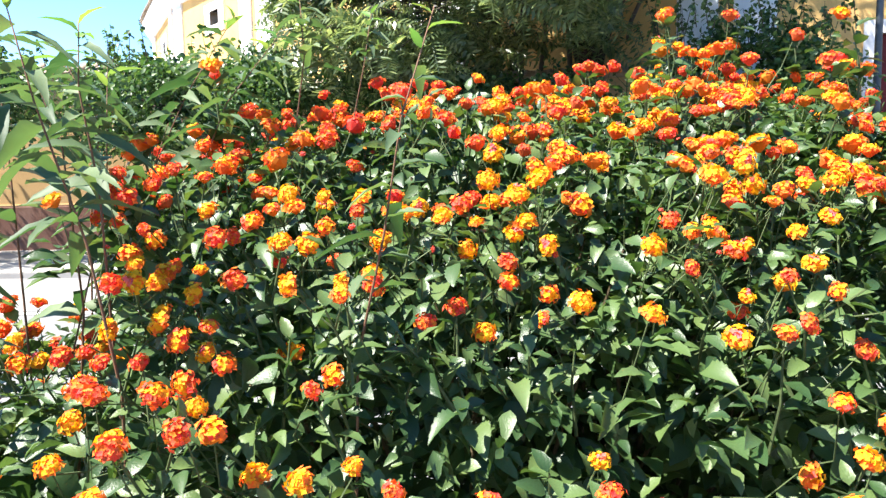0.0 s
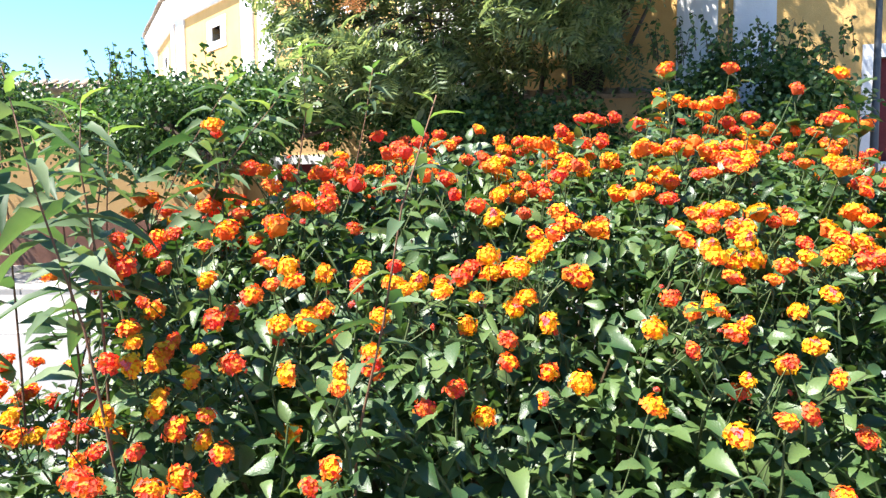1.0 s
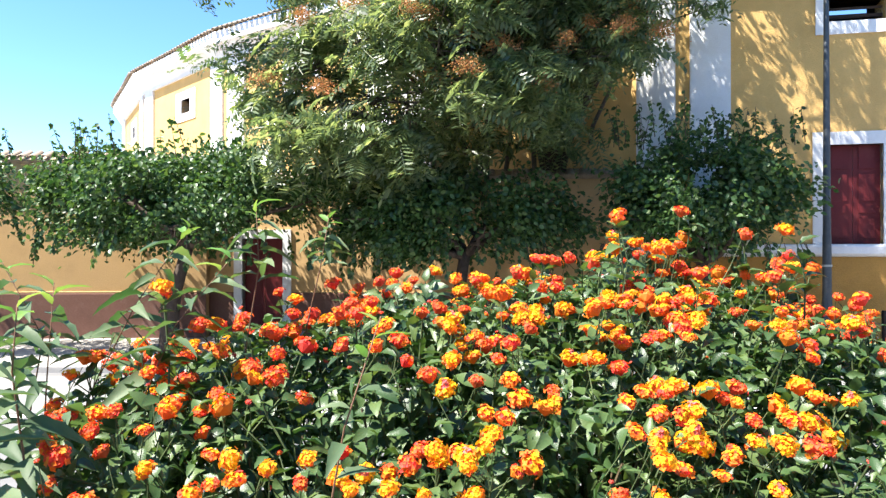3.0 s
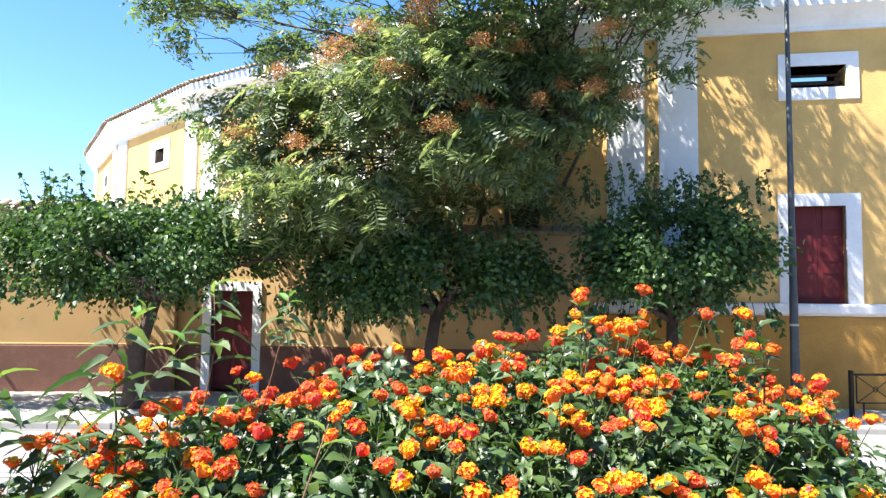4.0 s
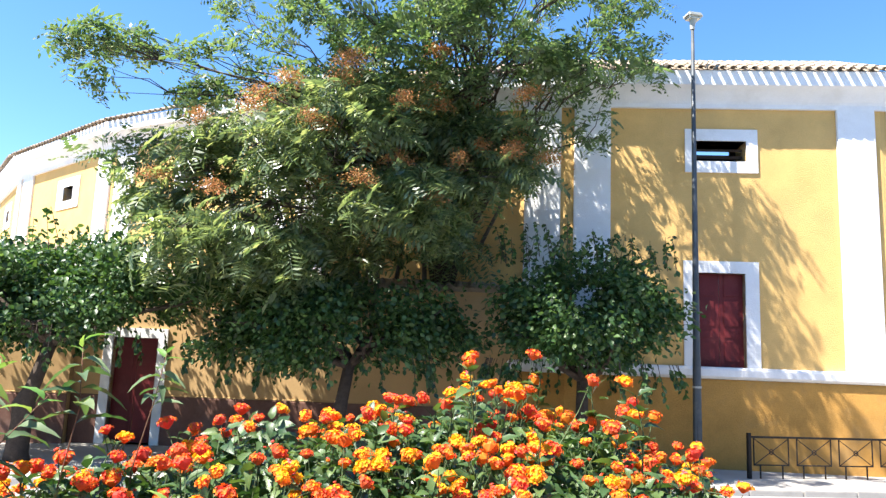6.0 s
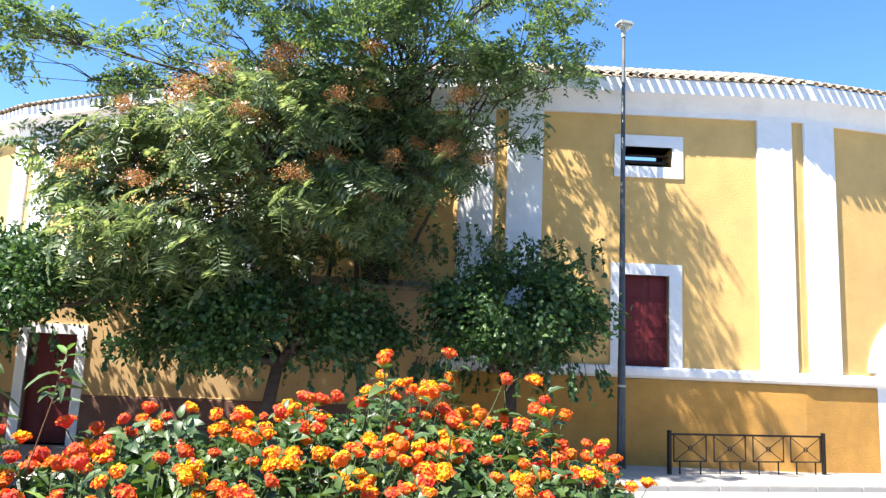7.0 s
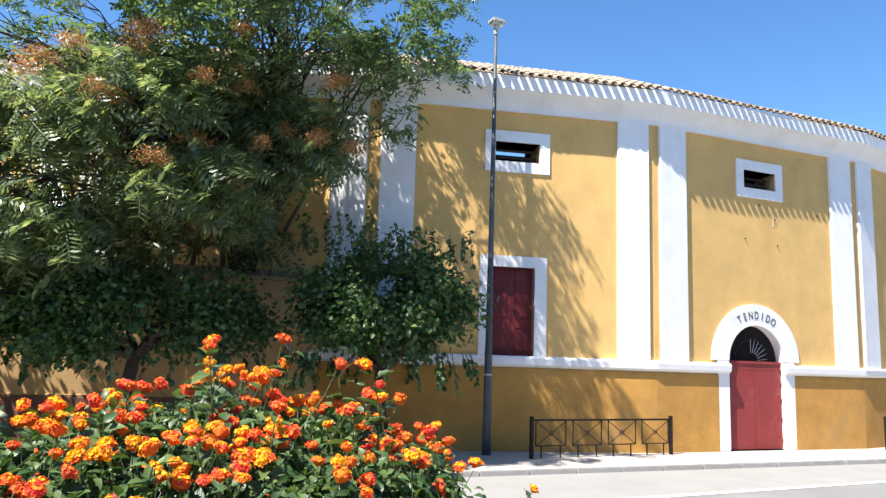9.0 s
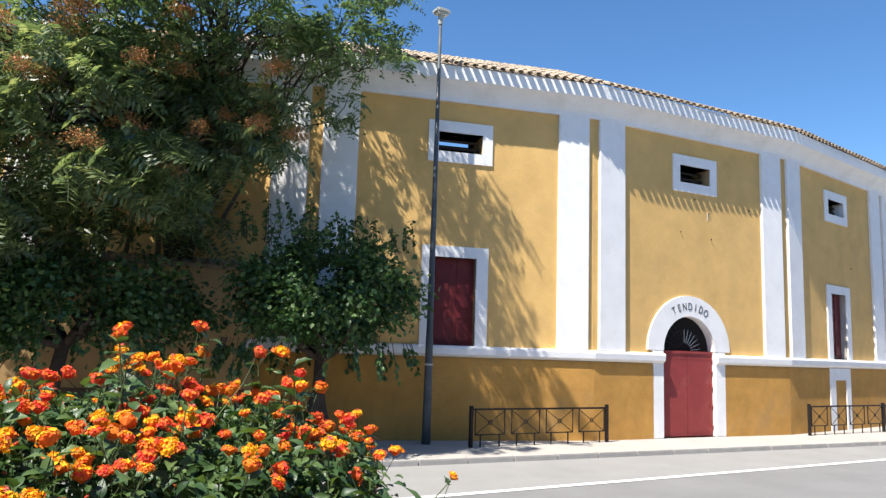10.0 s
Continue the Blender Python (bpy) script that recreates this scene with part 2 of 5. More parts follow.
def panel(x0, x1, z0, z1, front, back, holes=()):
    """A wall with rectangular openings that go through it; front is the smaller y."""
    bm = bmesh.new()
    xs = sorted({x0, x1, *(h[0] for h in holes), *(h[1] for h in holes)})
    zs = sorted({z0, z1, *(h[2] for h in holes), *(h[3] for h in holes)})
    quad = lambda *p: bm.faces.new([bm.verts.new(q) for q in p])
    for a, b in zip(xs, xs[1:]):
        for c, d in zip(zs, zs[1:]):
            if any(h[0] <= a and b <= h[1] and h[2] <= c and d <= h[3] for h in holes):
                continue
            quad((a, front, c), (b, front, c), (b, front, d), (a, front, d))
            quad((b, back, c), (a, back, c), (a, back, d), (b, back, d))
    for a, b, c, d in ((x0, x1, z0, z1), *holes):
        quad((a, front, c), (a, front, d), (a, back, d), (a, back, c))
        quad((b, front, c), (b, back, c), (b, back, d), (b, front, d))
        quad((a, front, d), (b, front, d), (b, back, d), (a, back, d))
        quad((a, front, c), (a, back, c), (b, back, c), (b, front, c))
    bmesh.ops.remove_doubles(bm, verts=list(bm.verts), dist=1e-4)
    return bm


def ring_frame(ox0, ox1, oz0, oz1, ix0, ix1, iz0, iz1, y0, y1, sill=True):
    """A flat frame round an opening, with returns."""
    return panel(ox0, ox1, oz0, oz1, y0, y1, [(ix0, ix1, iz0 if sill else oz0, iz1)])


def scatter(name, tv, tf, loc, rot, size, material, mats=None, smooth=False):
    """One mesh of many copies of a small template: places, 3x3 turns, sizes."""
    tv = np.asarray(tv, float)
    n, k = len(loc), len(tv)
    v = np.einsum("nij,kj->nki", rot, tv) * np.asarray(size).reshape(n, 1, 1) + np.asarray(loc).reshape(n, 1, 3)
    flat = np.array([i for f in tf for i in f])
    lens = np.array([len(f) for f in tf])
    idx = (flat[None, :] + (np.arange(n) * k)[:, None]).ravel()
    me = bpy.data.meshes.new(name)
    me.vertices.add(n * k)
    me.vertices.foreach_set("co", v.ravel())
    me.loops.add(len(idx))
    me.loops.foreach_set("vertex_index", idx.astype(np.int32))
    tot = np.tile(lens, n)
    me.polygons.add(len(tot))
    me.polygons.foreach_set("loop_start", np.concatenate(([0], np.cumsum(tot)[:-1])).astype(np.int32))
    me.polygons.foreach_set("loop_total", tot.astype(np.int32))
    for m in (material if isinstance(material, (list, tuple)) else [material]):
        me.materials.append(m)
    if mats is not None:
        me.polygons.foreach_set("material_index", np.tile(np.asarray(mats, np.int32), n))
    if smooth:
        me.polygons.foreach_set("use_smooth", [True] * len(me.polygons))
    me.update(calc_edges=True)
    return me


rng = np.random.default_rng(7)


def turns(d, tilt, r=rng, face=(0.0, 0.0, 1.0)):
    """3x3 turns whose y axis runs along d (n x 3) and whose z axis leans at random from face by tilt."""
    d = d / np.linalg.norm(d, axis=1, keepdims=True)
    up = np.tile(face, (len(d), 1)) + r.normal(0, tilt, (len(d), 3))
    x = np.cross(d, up)
    x /= np.linalg.norm(x, axis=1, keepdims=True) + 1e-9
    z = np.cross(x, d)
    return np.stack([x, d, z], axis=2)


# leaf templates lie along +y, 1 long
def leaf_template(width, fold=0.18, droop=0.25, steps=4, crimp=0.07, ripple=0.0):
    v, f = [], []
    for i in range(steps + 1):
        u = i / steps
        w = width * 2.5 * u ** 0.55 * (1 - u) ** 0.95 * (1 + crimp * (-1) ** i)
        z = -droop * u * u
        if i == 0 or i == steps:
            v.append((0, u, z))
        else:
            e = z + fold * w + ripple * (-1) ** i
            v += [(-w / 2, u + 0.03, e), (0, u, z), (w / 2, u + 0.03, e)]
    mid = lambda i: 0 if i == 0 else (len(v) - 1 if i == steps else 1 + 3 * (i - 1) + 1)
    for i in range(steps):
        a, b = mid(i), mid(i + 1)
        if i == 0:
            f += [(a, b, b - 1), (a, b + 1, b)]
        elif i == steps - 1:
            f += [(a - 1, a, b), (a, a + 1, b)]
        else:
            f += [(a - 1, a, b, b - 1), (a, a + 1, b + 1, b)]
    return v, f


LEAF_BROAD = leaf_template(0.62, 0.16, 0.22, 4)
LEAF_SIMPLE = leaf_template(0.75, 0.15, 0.18, 3)


def frond_template(pairs, leaflet, width, seed):
    """A pinnate leaf along +y, 1 long, hanging at its end, with paired leaflets, each turned a little its own way."""
    q = np.random.default_rng(seed)
    v, f = [], []
    sag = q.uniform(0.25, 0.5)
    bow = q.uniform(-0.12, 0.12)
    for i in range(pairs):
        u = 0.16 + 0.82 * i / (pairs - 1)
        z, mid = -sag * u * u, bow * u * u
        for s in (-1, 1):
            if q.random() < 0.06:
                continue
            ln = leaflet * (1 - 0.45 * abs(u - 0.45)) * q.uniform(0.8, 1.15)
            b = len(v)
            w = width * ln * 0.5
            ahead, drop, twist = q.uniform(0.05, 0.12), q.uniform(0.15, 0.45), q.normal(0, 0.28)
            v += [(mid, u, z), (mid + s * ln * 0.45, u + 0.45 * ahead - w, z - 0.4 * drop * ln - w * twist), (mid + s * ln, u + ahead, z - drop * ln), (mid + s * ln * 0.45, u + 0.45 * ahead + w, z - 0.3 * drop * ln + w * twist)]
            f.append((b, b + 1, b + 2, b + 3) if s > 0 else (b, b + 3, b + 2, b + 1))
    b = len(v)
    for u in (0.0, 0.35, 0.7, 1.0):
        v += [(bow * u * u - 0.008, u, -sag * u * u), (bow * u * u + 0.008, u, -sag * u * u)]
    for i in range(3):
        f.append((b + 2 * i, b + 2 * i + 1, b + 2 * i + 3, b + 2 * i + 2))
    return v, f


FRONDS = [frond_template(8, 0.30, 0.38, q) for q in (1, 2, 3)]
SPRAYS = [frond_template(5, 0.44, 0.46, q) for q in (4, 5, 6)]


def add_crown(t, templates, loc, dirs, size, tilt, r, face, material, label):
    """The leaves of a crown, in one joined mesh for each leaf form."""
    loc, dirs, size = np.array(loc), np.array(dirs), np.array(size)
    for i, tpl in enumerate(templates):
        k = slice(i, None, len(templates))
        tagged(part("crown", scatter("crown", *tpl, loc[k], turns(dirs[k], tilt, r, face), size[k], material), None, t, label), kind="stuff")


# ---- ground ----
ROAD_Z = -0.10


def sheet(name, x0, x1, y0, y1, z, material, label, category, slope=0.0):
    bm = bmesh.new()
    nx = max(2, int((x1 - x0) / 8))
    rows = [[bm.verts.new((x0 + (x1 - x0) * i / nx, y + slope * (x0 + (x1 - x0) * i / nx), z)) for i in range(nx + 1)] for y in (y0, y1)]
    for i in range(nx):
        bm.faces.new((rows[0][i], rows[0][i + 1], rows[1][i + 1], rows[1][i]))
    return tagged(part(name, bm, material), label, category, kind="structure")


sheet("ground", -900, 900, -900, 900, ROAD_Z, ASPHALT, "sunlit grey asphalt ground reaching to the horizon", "ground")
LANE = mat("pale_asphalt", (0.238, 0.232, 0.222), 0.9, 0.08, 0.8, 140, 0.3, stain=(0.20, 0.196, 0.19), stain_scale=0.6, stain_at=(0.55, 0.75))
sheet("road", -60, 60, 9.80, 12.64, ROAD_Z + 0.004, LANE, "pale worn asphalt lane along the kerb", "road", 0.0)
line = sheet("road_line", -60, 60, 9.60, 9.75, ROAD_Z + 0.008, LINE, "worn white painted edge line on the asphalt", "road marking", 0.01)
KERB_M = pose(11.0, 12.02, 0, 0, 0, -3.2)
bm = boxes((-70, 60, 0.13, 45, -0.3, 0.0))
tagged(part("pavement", bm, PAVE, None, "", KERB_M), "pale concrete pavement at the foot of the walls", "pavement", kind="structure")

# ---- bullring ----
CX, CY, APO, PHASE, STEP = 17.5, 45.2, 31.7, -3.3, 12.0
HALF = APO * math.tan(radians(STEP / 2))
MITRE = math.tan(radians(STEP / 2))


def bay_pose(k):
    a = PHASE + STEP * (k - 2)
    return pose(CX + APO * math.sin(radians(a)), CY - APO * math.cos(radians(a)), 0, 0, 0, a)


bullring = thing("bullring", "round ochre bullring with white pilasters and a tiled eave", "building")
TOP = 7.65
WIN_Z = (6.47, 6.93)
DOOR_Z = (2.05, 4.03)


def add_window(k, M, c, half, border=0.24):
    """The long window high in a bay: white frame, recess coloured near-black for its shade, wooden slats."""
    w = part("window", ring_frame(c - half - border, c + half + border, WIN_Z[0] - 0.25, WIN_Z[1] + 0.26, c - half, c + half, *WIN_Z, -0.035, 0.30), WHITE, bullring,
             "white limewashed window surround", M)
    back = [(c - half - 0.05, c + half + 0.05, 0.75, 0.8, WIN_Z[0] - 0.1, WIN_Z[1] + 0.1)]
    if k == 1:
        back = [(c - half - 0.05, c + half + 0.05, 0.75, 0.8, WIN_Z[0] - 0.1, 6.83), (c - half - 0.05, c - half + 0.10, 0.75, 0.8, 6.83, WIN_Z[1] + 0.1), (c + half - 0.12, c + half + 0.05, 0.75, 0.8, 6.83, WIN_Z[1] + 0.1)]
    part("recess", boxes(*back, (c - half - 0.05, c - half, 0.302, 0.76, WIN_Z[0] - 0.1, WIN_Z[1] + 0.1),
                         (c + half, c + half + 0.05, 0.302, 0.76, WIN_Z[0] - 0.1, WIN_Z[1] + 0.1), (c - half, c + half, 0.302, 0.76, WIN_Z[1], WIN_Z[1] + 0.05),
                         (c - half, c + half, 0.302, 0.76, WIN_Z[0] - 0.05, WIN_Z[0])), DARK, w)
    for z, t in ((0.13, 0.07), (0.30, 0.05)):
        part("slat", boxes((c - half, c + half, 0.24, 0.29, WIN_Z[0] + z, WIN_Z[0] + z + t), bevel=0.008), WOOD, w)


def add_door(k, M, c):
    """The tall shuttered opening above the ledge."""
    d = part("shuttered_opening", ring_frame(c - 0.78, c + 0.78, DOOR_Z[0], DOOR_Z[1] + 0.25, c - 0.5, c + 0.5, DOOR_Z[0], DOOR_Z[1], -0.04, 0.26, False), WHITE, bullring,
             "white limewashed surround", M)
    for s in (-1, 1):
        x0, x1 = (c - 0.5, c - 0.004) if s < 0 else (c + 0.004, c + 0.5)
        bm = boxes((x0, x1, 0.17, 0.22, DOOR_Z[0], DOOR_Z[1]))
        for z in (0.12, 0.62, 0.86, 1.5):
            h = 0.42 if z != 0.62 else 0.16
            h = 0.56 if z == 0.86 or z == 1.5 else h
            box(bm, x0 + 0.09, x1 - 0.09, 0.150, 0.172, DOOR_Z[0] + z, DOOR_Z[0] + z + h, 0.012)
        part("shutter", bm, RED, d, "dark red panelled wooden shutter")


def add_gate(k, M, c):
    """The arched gate with its white surround, red doors and iron fan."""
    r, R, z0, zs = 0.87, 1.39, 0.0, 2.13
    bm = bmesh.new()
    # arch: white band and spandrel fill behind it
    n = 28
    for y0, y1, ra, rb in ((-0.05, 0.30, r, R),):
        arcs = []
        for rad in (ra, rb):
            for y in (y0, y1):
                arcs.append([bm.verts.new((c + rad * math.cos(math.pi * i / n), y, zs + rad * math.sin(math.pi * i / n))) for i in range(n + 1)])
        for i in range(n):
            for a, b in ((0, 1), (1, 3), (3, 2), (2, 0)):
                bm.faces.new((arcs[a][i], arcs[a][i + 1], arcs[b][i + 1], arcs[b][i]))
    for s in (-1, 1):
        xa, xb = sorted((c + s * r, c + s * (r + 0.36)))
        box(bm, xa, xb, -0.05, 0.30, z0, zs - 0.002, 0.015)
    bmesh.ops.recalc_face_normals(bm, faces=list(bm.faces))
    g = part("gateway", bm, WHITE, bullring, "arched white limewashed gate surround", M)
    for s in (-1, 1):
        x0, x1 = (c - r, c - 0.006) if s < 0 else (c + 0.006, c + r)
        bm = boxes((x0, x1, 0.06, 0.11, z0 + 0.03, zs - 0.07))
        for z in (0.10, 1.92):
            box(bm, x0 + 0.01, x1 - 0.01, 0.0565, 0.062, z, z + 0.05, 0.002)
        leaf = part("gate_leaf", bm, RED_GATE, g, "faded red painted gate leaf")
        for z in (0.25, 0.75, 1.2, 1.6, 1.9):
            bm = bmesh.new()
            xh = c + s * (r - 0.05)
            tube(bm, [(xh, 0.04, z), (xh, 0.04, z + 0.09)], 0.022, 6)
            part("hinge", bm, RED_GATE, leaf)
    part("transom", boxes((c - r, c + r, 0.04, 0.13, zs - 0.07, zs), bevel=0.008), RED_GATE, g)
    # fanlight
    bm = bmesh.new()
    vs = [bm.verts.new((c + (r + 0.012) * math.cos(math.pi * i / n), 0.20, zs + (r + 0.012) * math.sin(math.pi * i / n))) for i in range(n + 1)]
    bm.faces.new(vs)
    fan = part("fanlight", bm, DARK, g, "dark fanlight with pale iron rays")
    for i in range(13):
        a = math.pi * (i + 0.5) / 13
        bm = bmesh.new()
        tube(bm, [(c + q * math.cos(a), 0.15, zs + q * math.sin(a)) for q in (0.2, 0.55 if i < 7 else r)], 0.008, 4)
        part("ray_bar", bm, IRON_PALE if i < 7 else IRON, fan)
    for q in (0.2, 0.52):
        bm = bmesh.new()
        tube(bm, [(c + q * math.cos(math.pi * i / 16), 0.145, zs + q * math.sin(math.pi * i / 16)) for i in range(17)], 0.011, 4)
        part("arc_bar", bm, IRON, fan)
    # lettering on the arch
    word = "TENDIDO"
    for i, ch in enumerate(word):
        cu = bpy.data.curves.new("letter", "FONT")
        cu.body, cu.size, cu.align_x, cu.extrude, cu.offset = ch, 0.27, "CENTER", 0.003, 0.0
        cu.materials.append(LETTER)
        ob = new("letter", cu)
        ob.parent = g
        a = 118 - 9.6 * i
        q = 1.03
        ob.matrix_basis = pose(c + q * math.cos(radians(a)), -0.056, zs + q * math.sin(radians(a)), 90, 0, 0) @ pose(0, 0, 0, 0, 0, a - 90) @ Matrix.Diagonal((0.72, 1, 1, 1))
    return r


def add_bay(k):
    M = bay_pose(k)
    has_door, gate = k in (1, 3, 5), k == 2
    wc, wh = (0.40, 0.36) if k <= -2 else (-0.03, 0.53)
    holes = [(wc - wh, wc + wh, *WIN_Z)]
    if has_door:
        holes.append((-0.58, 0.42, *DOOR_Z))
    gc = -0.31
    if gate:
        holes.append((gc - 0.89, gc + 0.89, 0.0, 2.99))
    part("wall", panel(-HALF, HALF, 0.0, 8.2, 0.0, 0.7, holes), OCHRE, bullring, "sunlit ochre rendered wall", M)
    add_window(k, M, wc, wh, 0.42 if k <= -2 else 0.24)
    if has_door:
        add_door(k, M, -0.08)
    # dado
    spans = [(-HALF, gc - 1.21), (gc + 1.21, HALF)] if gate else [(-HALF, HALF)]
    for a, b in spans:
        part("dado", profile(bmesh.new(), [(0, 0.0), (-0.05, 0.0), (-0.05, 1.74), (-0.03, 1.80), (0, 1.80)], a, b, MITRE if a == -HALF else 0, -MITRE if b == HALF else 0), DADO, bullring,
             "deep ochre rendered dado", M)
    for a, b in ([(-HALF, gc - 0.89), (gc + 0.89, HALF)] if gate else [(-HALF, HALF)]):
        part("ledge", profile(bmesh.new(), [(0, 1.805), (-0.07, 1.82), (-0.13, 1.87), (-0.14, 2.0), (-0.12, 2.045), (0, 2.06)], a, b, MITRE if a == -HALF else 0, -MITRE if b == HALF else 0), WHITE, bullring,
             "white limewashed ledge", M)
    # pilaster halves either side of the corner groove
    for a, b in ((-HALF + 0.14, -2.40), (2.40, HALF - 0.14)):
        part("pilaster", boxes((a, b, -0.075, 0.01, 2.055, TOP + 0.08), bevel=0.015), WHITE, bullring, "white limewashed pilaster", M)
    # frieze and flared cornice
    part("cornice", profile(bmesh.new(), [(0.05, TOP), (-0.078, TOP), (-0.082, 7.74), (-0.11, 7.80), (-0.17, 7.87), (-0.27, 7.97), (-0.39, 8.045), (-0.42, 8.06), (-0.42, 8.38), (0.05, 8.38)], -HALF, HALF, MITRE, -MITRE), WHITE, bullring,
         "white limewashed frieze and flared cornice", M)
    part("roof", profile(bmesh.new(), [(-0.40, 8.385), (2.6, 9.80), (2.6, 9.57), (-0.3, 8.382)], -HALF, HALF, MITRE, -MITRE), TILE_REST, bullring, "weathered clay tile roof", M)
    return M


BAYS = range(-5, 8)
bay_m = {k: add_bay(k) for k in BAYS}
add_gate(2, bay_m[2], -0.31)
# blind niche under the shuttered opening
nm = bay_m[3]
part("niche_frame", ring_frame(-0.95, 0.42, 0.0, 1.80, -0.6, 0.12, 0.0, 1.45, -0.075, -0.045, False), WHITE, bullring, "white painted frame on the dado", nm)
for k, x, z in ((2, -0.55, 5.15), (2, 0.52, 5.05), (2, 0.45, 5.72), (2, -0.05, 6.05), (2, 1.95, 5.98), (1, 2.75, 5.2), (1, 2.95, 7.9), (3, 0.9, 4.9)):
    bm = bmesh.new()
    tube(bm, [(x, 0.0, z), (x, -0.025, z), (x, -0.03, z + 0.03)], 0.012, 6)
    part("wall_hook", bm, IRON, bullring, "", bay_m[k])
part("cable_stub", boxes((0.405, 0.418, -0.015, 0.0, 5.55, 5.75)), IRON_PALE, bullring, "short pale cable on the wall", bay_m[2])
# far side of the ring, plain
bm = bmesh.new()
for k in range(8, 25):
    M = bay_pose(k)
    v = [bm.verts.new(M @ Vector(p)) for p in ((-HALF, 0, 0), (HALF, 0, 0), (HALF, 0, 8.5), (-HALF, 0, 8.5))]
    bm.faces.new(v)
part("rear_wall", bm, OCHRE, bullring, "plain ochre rear wall")

# plain block added behind the camera, never in view; it only affects the light
FACADE = mat("unseen_block_render", (0.30, 0.26, 0.22), 0.9, 0.12, 0.6, 30, 0.3, stain=(0.24, 0.2, 0.17))
tagged(part("wall_opposite", boxes((-60, 70, -22, -16, ROAD_Z, 9.5)), FACADE), "plain unseen block added behind the camera", "wall", kind="structure")

# ---- annex walls with tiled coping ----


def annex_wall(p, q, top, name, label, door=None):
    """A rendered wall from p to q, dark plinth, sloping tiled coping; door: (centre, half width, height)."""
    d = Vector((q[0] - p[0], q[1] - p[1], 0))
    n = d.length
    M = pose(p[0], p[1], 0, 0, 0, math.degrees(math.atan2(d.y, d.x)))
    w = thing(name, label, "wall", kind="structure", m=M)
    holes = [(door[0] - door[1], door[0] + door[1], 0.0, door[2])] if door else []
    part("wall_body", panel(0, n, 0, top - 0.12, 0, 0.35, holes), ANNEX, w)
    for a, b in ([(0, door[0] - door[1] - 0.2), (door[0] + door[1] + 0.2, n)] if door else [(0, n)]):
        part("plinth", profile(bmesh.new(), [(0, 0.0), (-0.04, 0.0), (-0.04, 0.97), (-0.02, 1.0), (0, 1.0)], a, b), PLINTH, w, "dark mauve-brown painted plinth")
        part("plinth_edge", profile(bmesh.new(), [(0, 1.002), (-0.03, 1.002), (-0.03, 1.022), (0, 1.03)], a, b), ANNEX, w)
    part("coping", profile(bmesh.new(), [(-0.12, top - 0.12), (0.35, top + 0.06), (0.35, top - 0.1), (0.0, top - 0.2), (-0.08, top - 0.16)], 0, n), TILE_REST, w, "clay tile coping")
    if door:
        c, h, z = door
        f = part("door_frame", ring_frame(c - h - 0.19, c + h + 0.19, 0, z + 0.2, c - h, c + h, 0, z, -0.05, 0.30, False), WHITE, w, "white limewashed door surround")
        for s in (-1, 1):
            x0, x1 = (c - h, c - 0.004) if s < 0 else (c + 0.004, c + h)
            bm = boxes((x0, x1, 0.16, 0.21, 0.02, z))
            for za, zb in ((0.15, 0.7), (0.85, 1.4), (1.55, z - 0.12)):
                box(bm, x0 + 0.07, x1 - 0.07, 0.145, 0.163, za, zb, 0.01)
            part("door_leaf", bm, RED, f, "dark red panelled door leaf")
    return w, M, n


wall_left, ml, nl = annex_wall((-26, 16.92), (-4.22, 17.17), 4.03, "wall_west", "long ochre garden wall with a dark plinth")
wall_right, mr_, nr = annex_wall((-4.2, 17.42), (5.0, 15.9), 3.66, "wall_annex", "low ochre wall with a red door and tiled top", (1.23, 0.47, 2.20))
# return at the step between the two walls
part("wall_return", boxes((-4.22, -3.95, 17.44, 17.85, 0, 3.9)), ANNEX, None)
tagged(bpy.data.objects["wall_return"], "ochre rendered end of the higher wall", "wall", kind="structure")

# ---- roof tiles ----


def tile_mesh(length, width, arch=True, sides=6):
    """A half-round clay tile along +y from 0."""
    bm = bmesh.new()
    rows = []
    for y, w in ((0, width), (length, width * 0.82)):
        for rad in (w / 2, w / 2 - 0.014):
            rows.append([bm.verts.new((rad * math.cos(math.pi * i / sides), y, (1 if arch else -1) * rad * 0.8 * math.sin(math.pi * i / sides))) for i in range(sides + 1)])
    for i in range(sides):
        bm.faces.new((rows[0][i], rows[0][i + 1], rows[2][i + 1], rows[2][i]))
        bm.faces.new((rows[1][i + 1], rows[1][i], rows[3][i], rows[3][i + 1]))
        bm.faces.new((rows[0][i + 1], rows[0][i], rows[1][i], rows[1][i + 1]))
    return mesh_of("tile", bm, TILE, True)


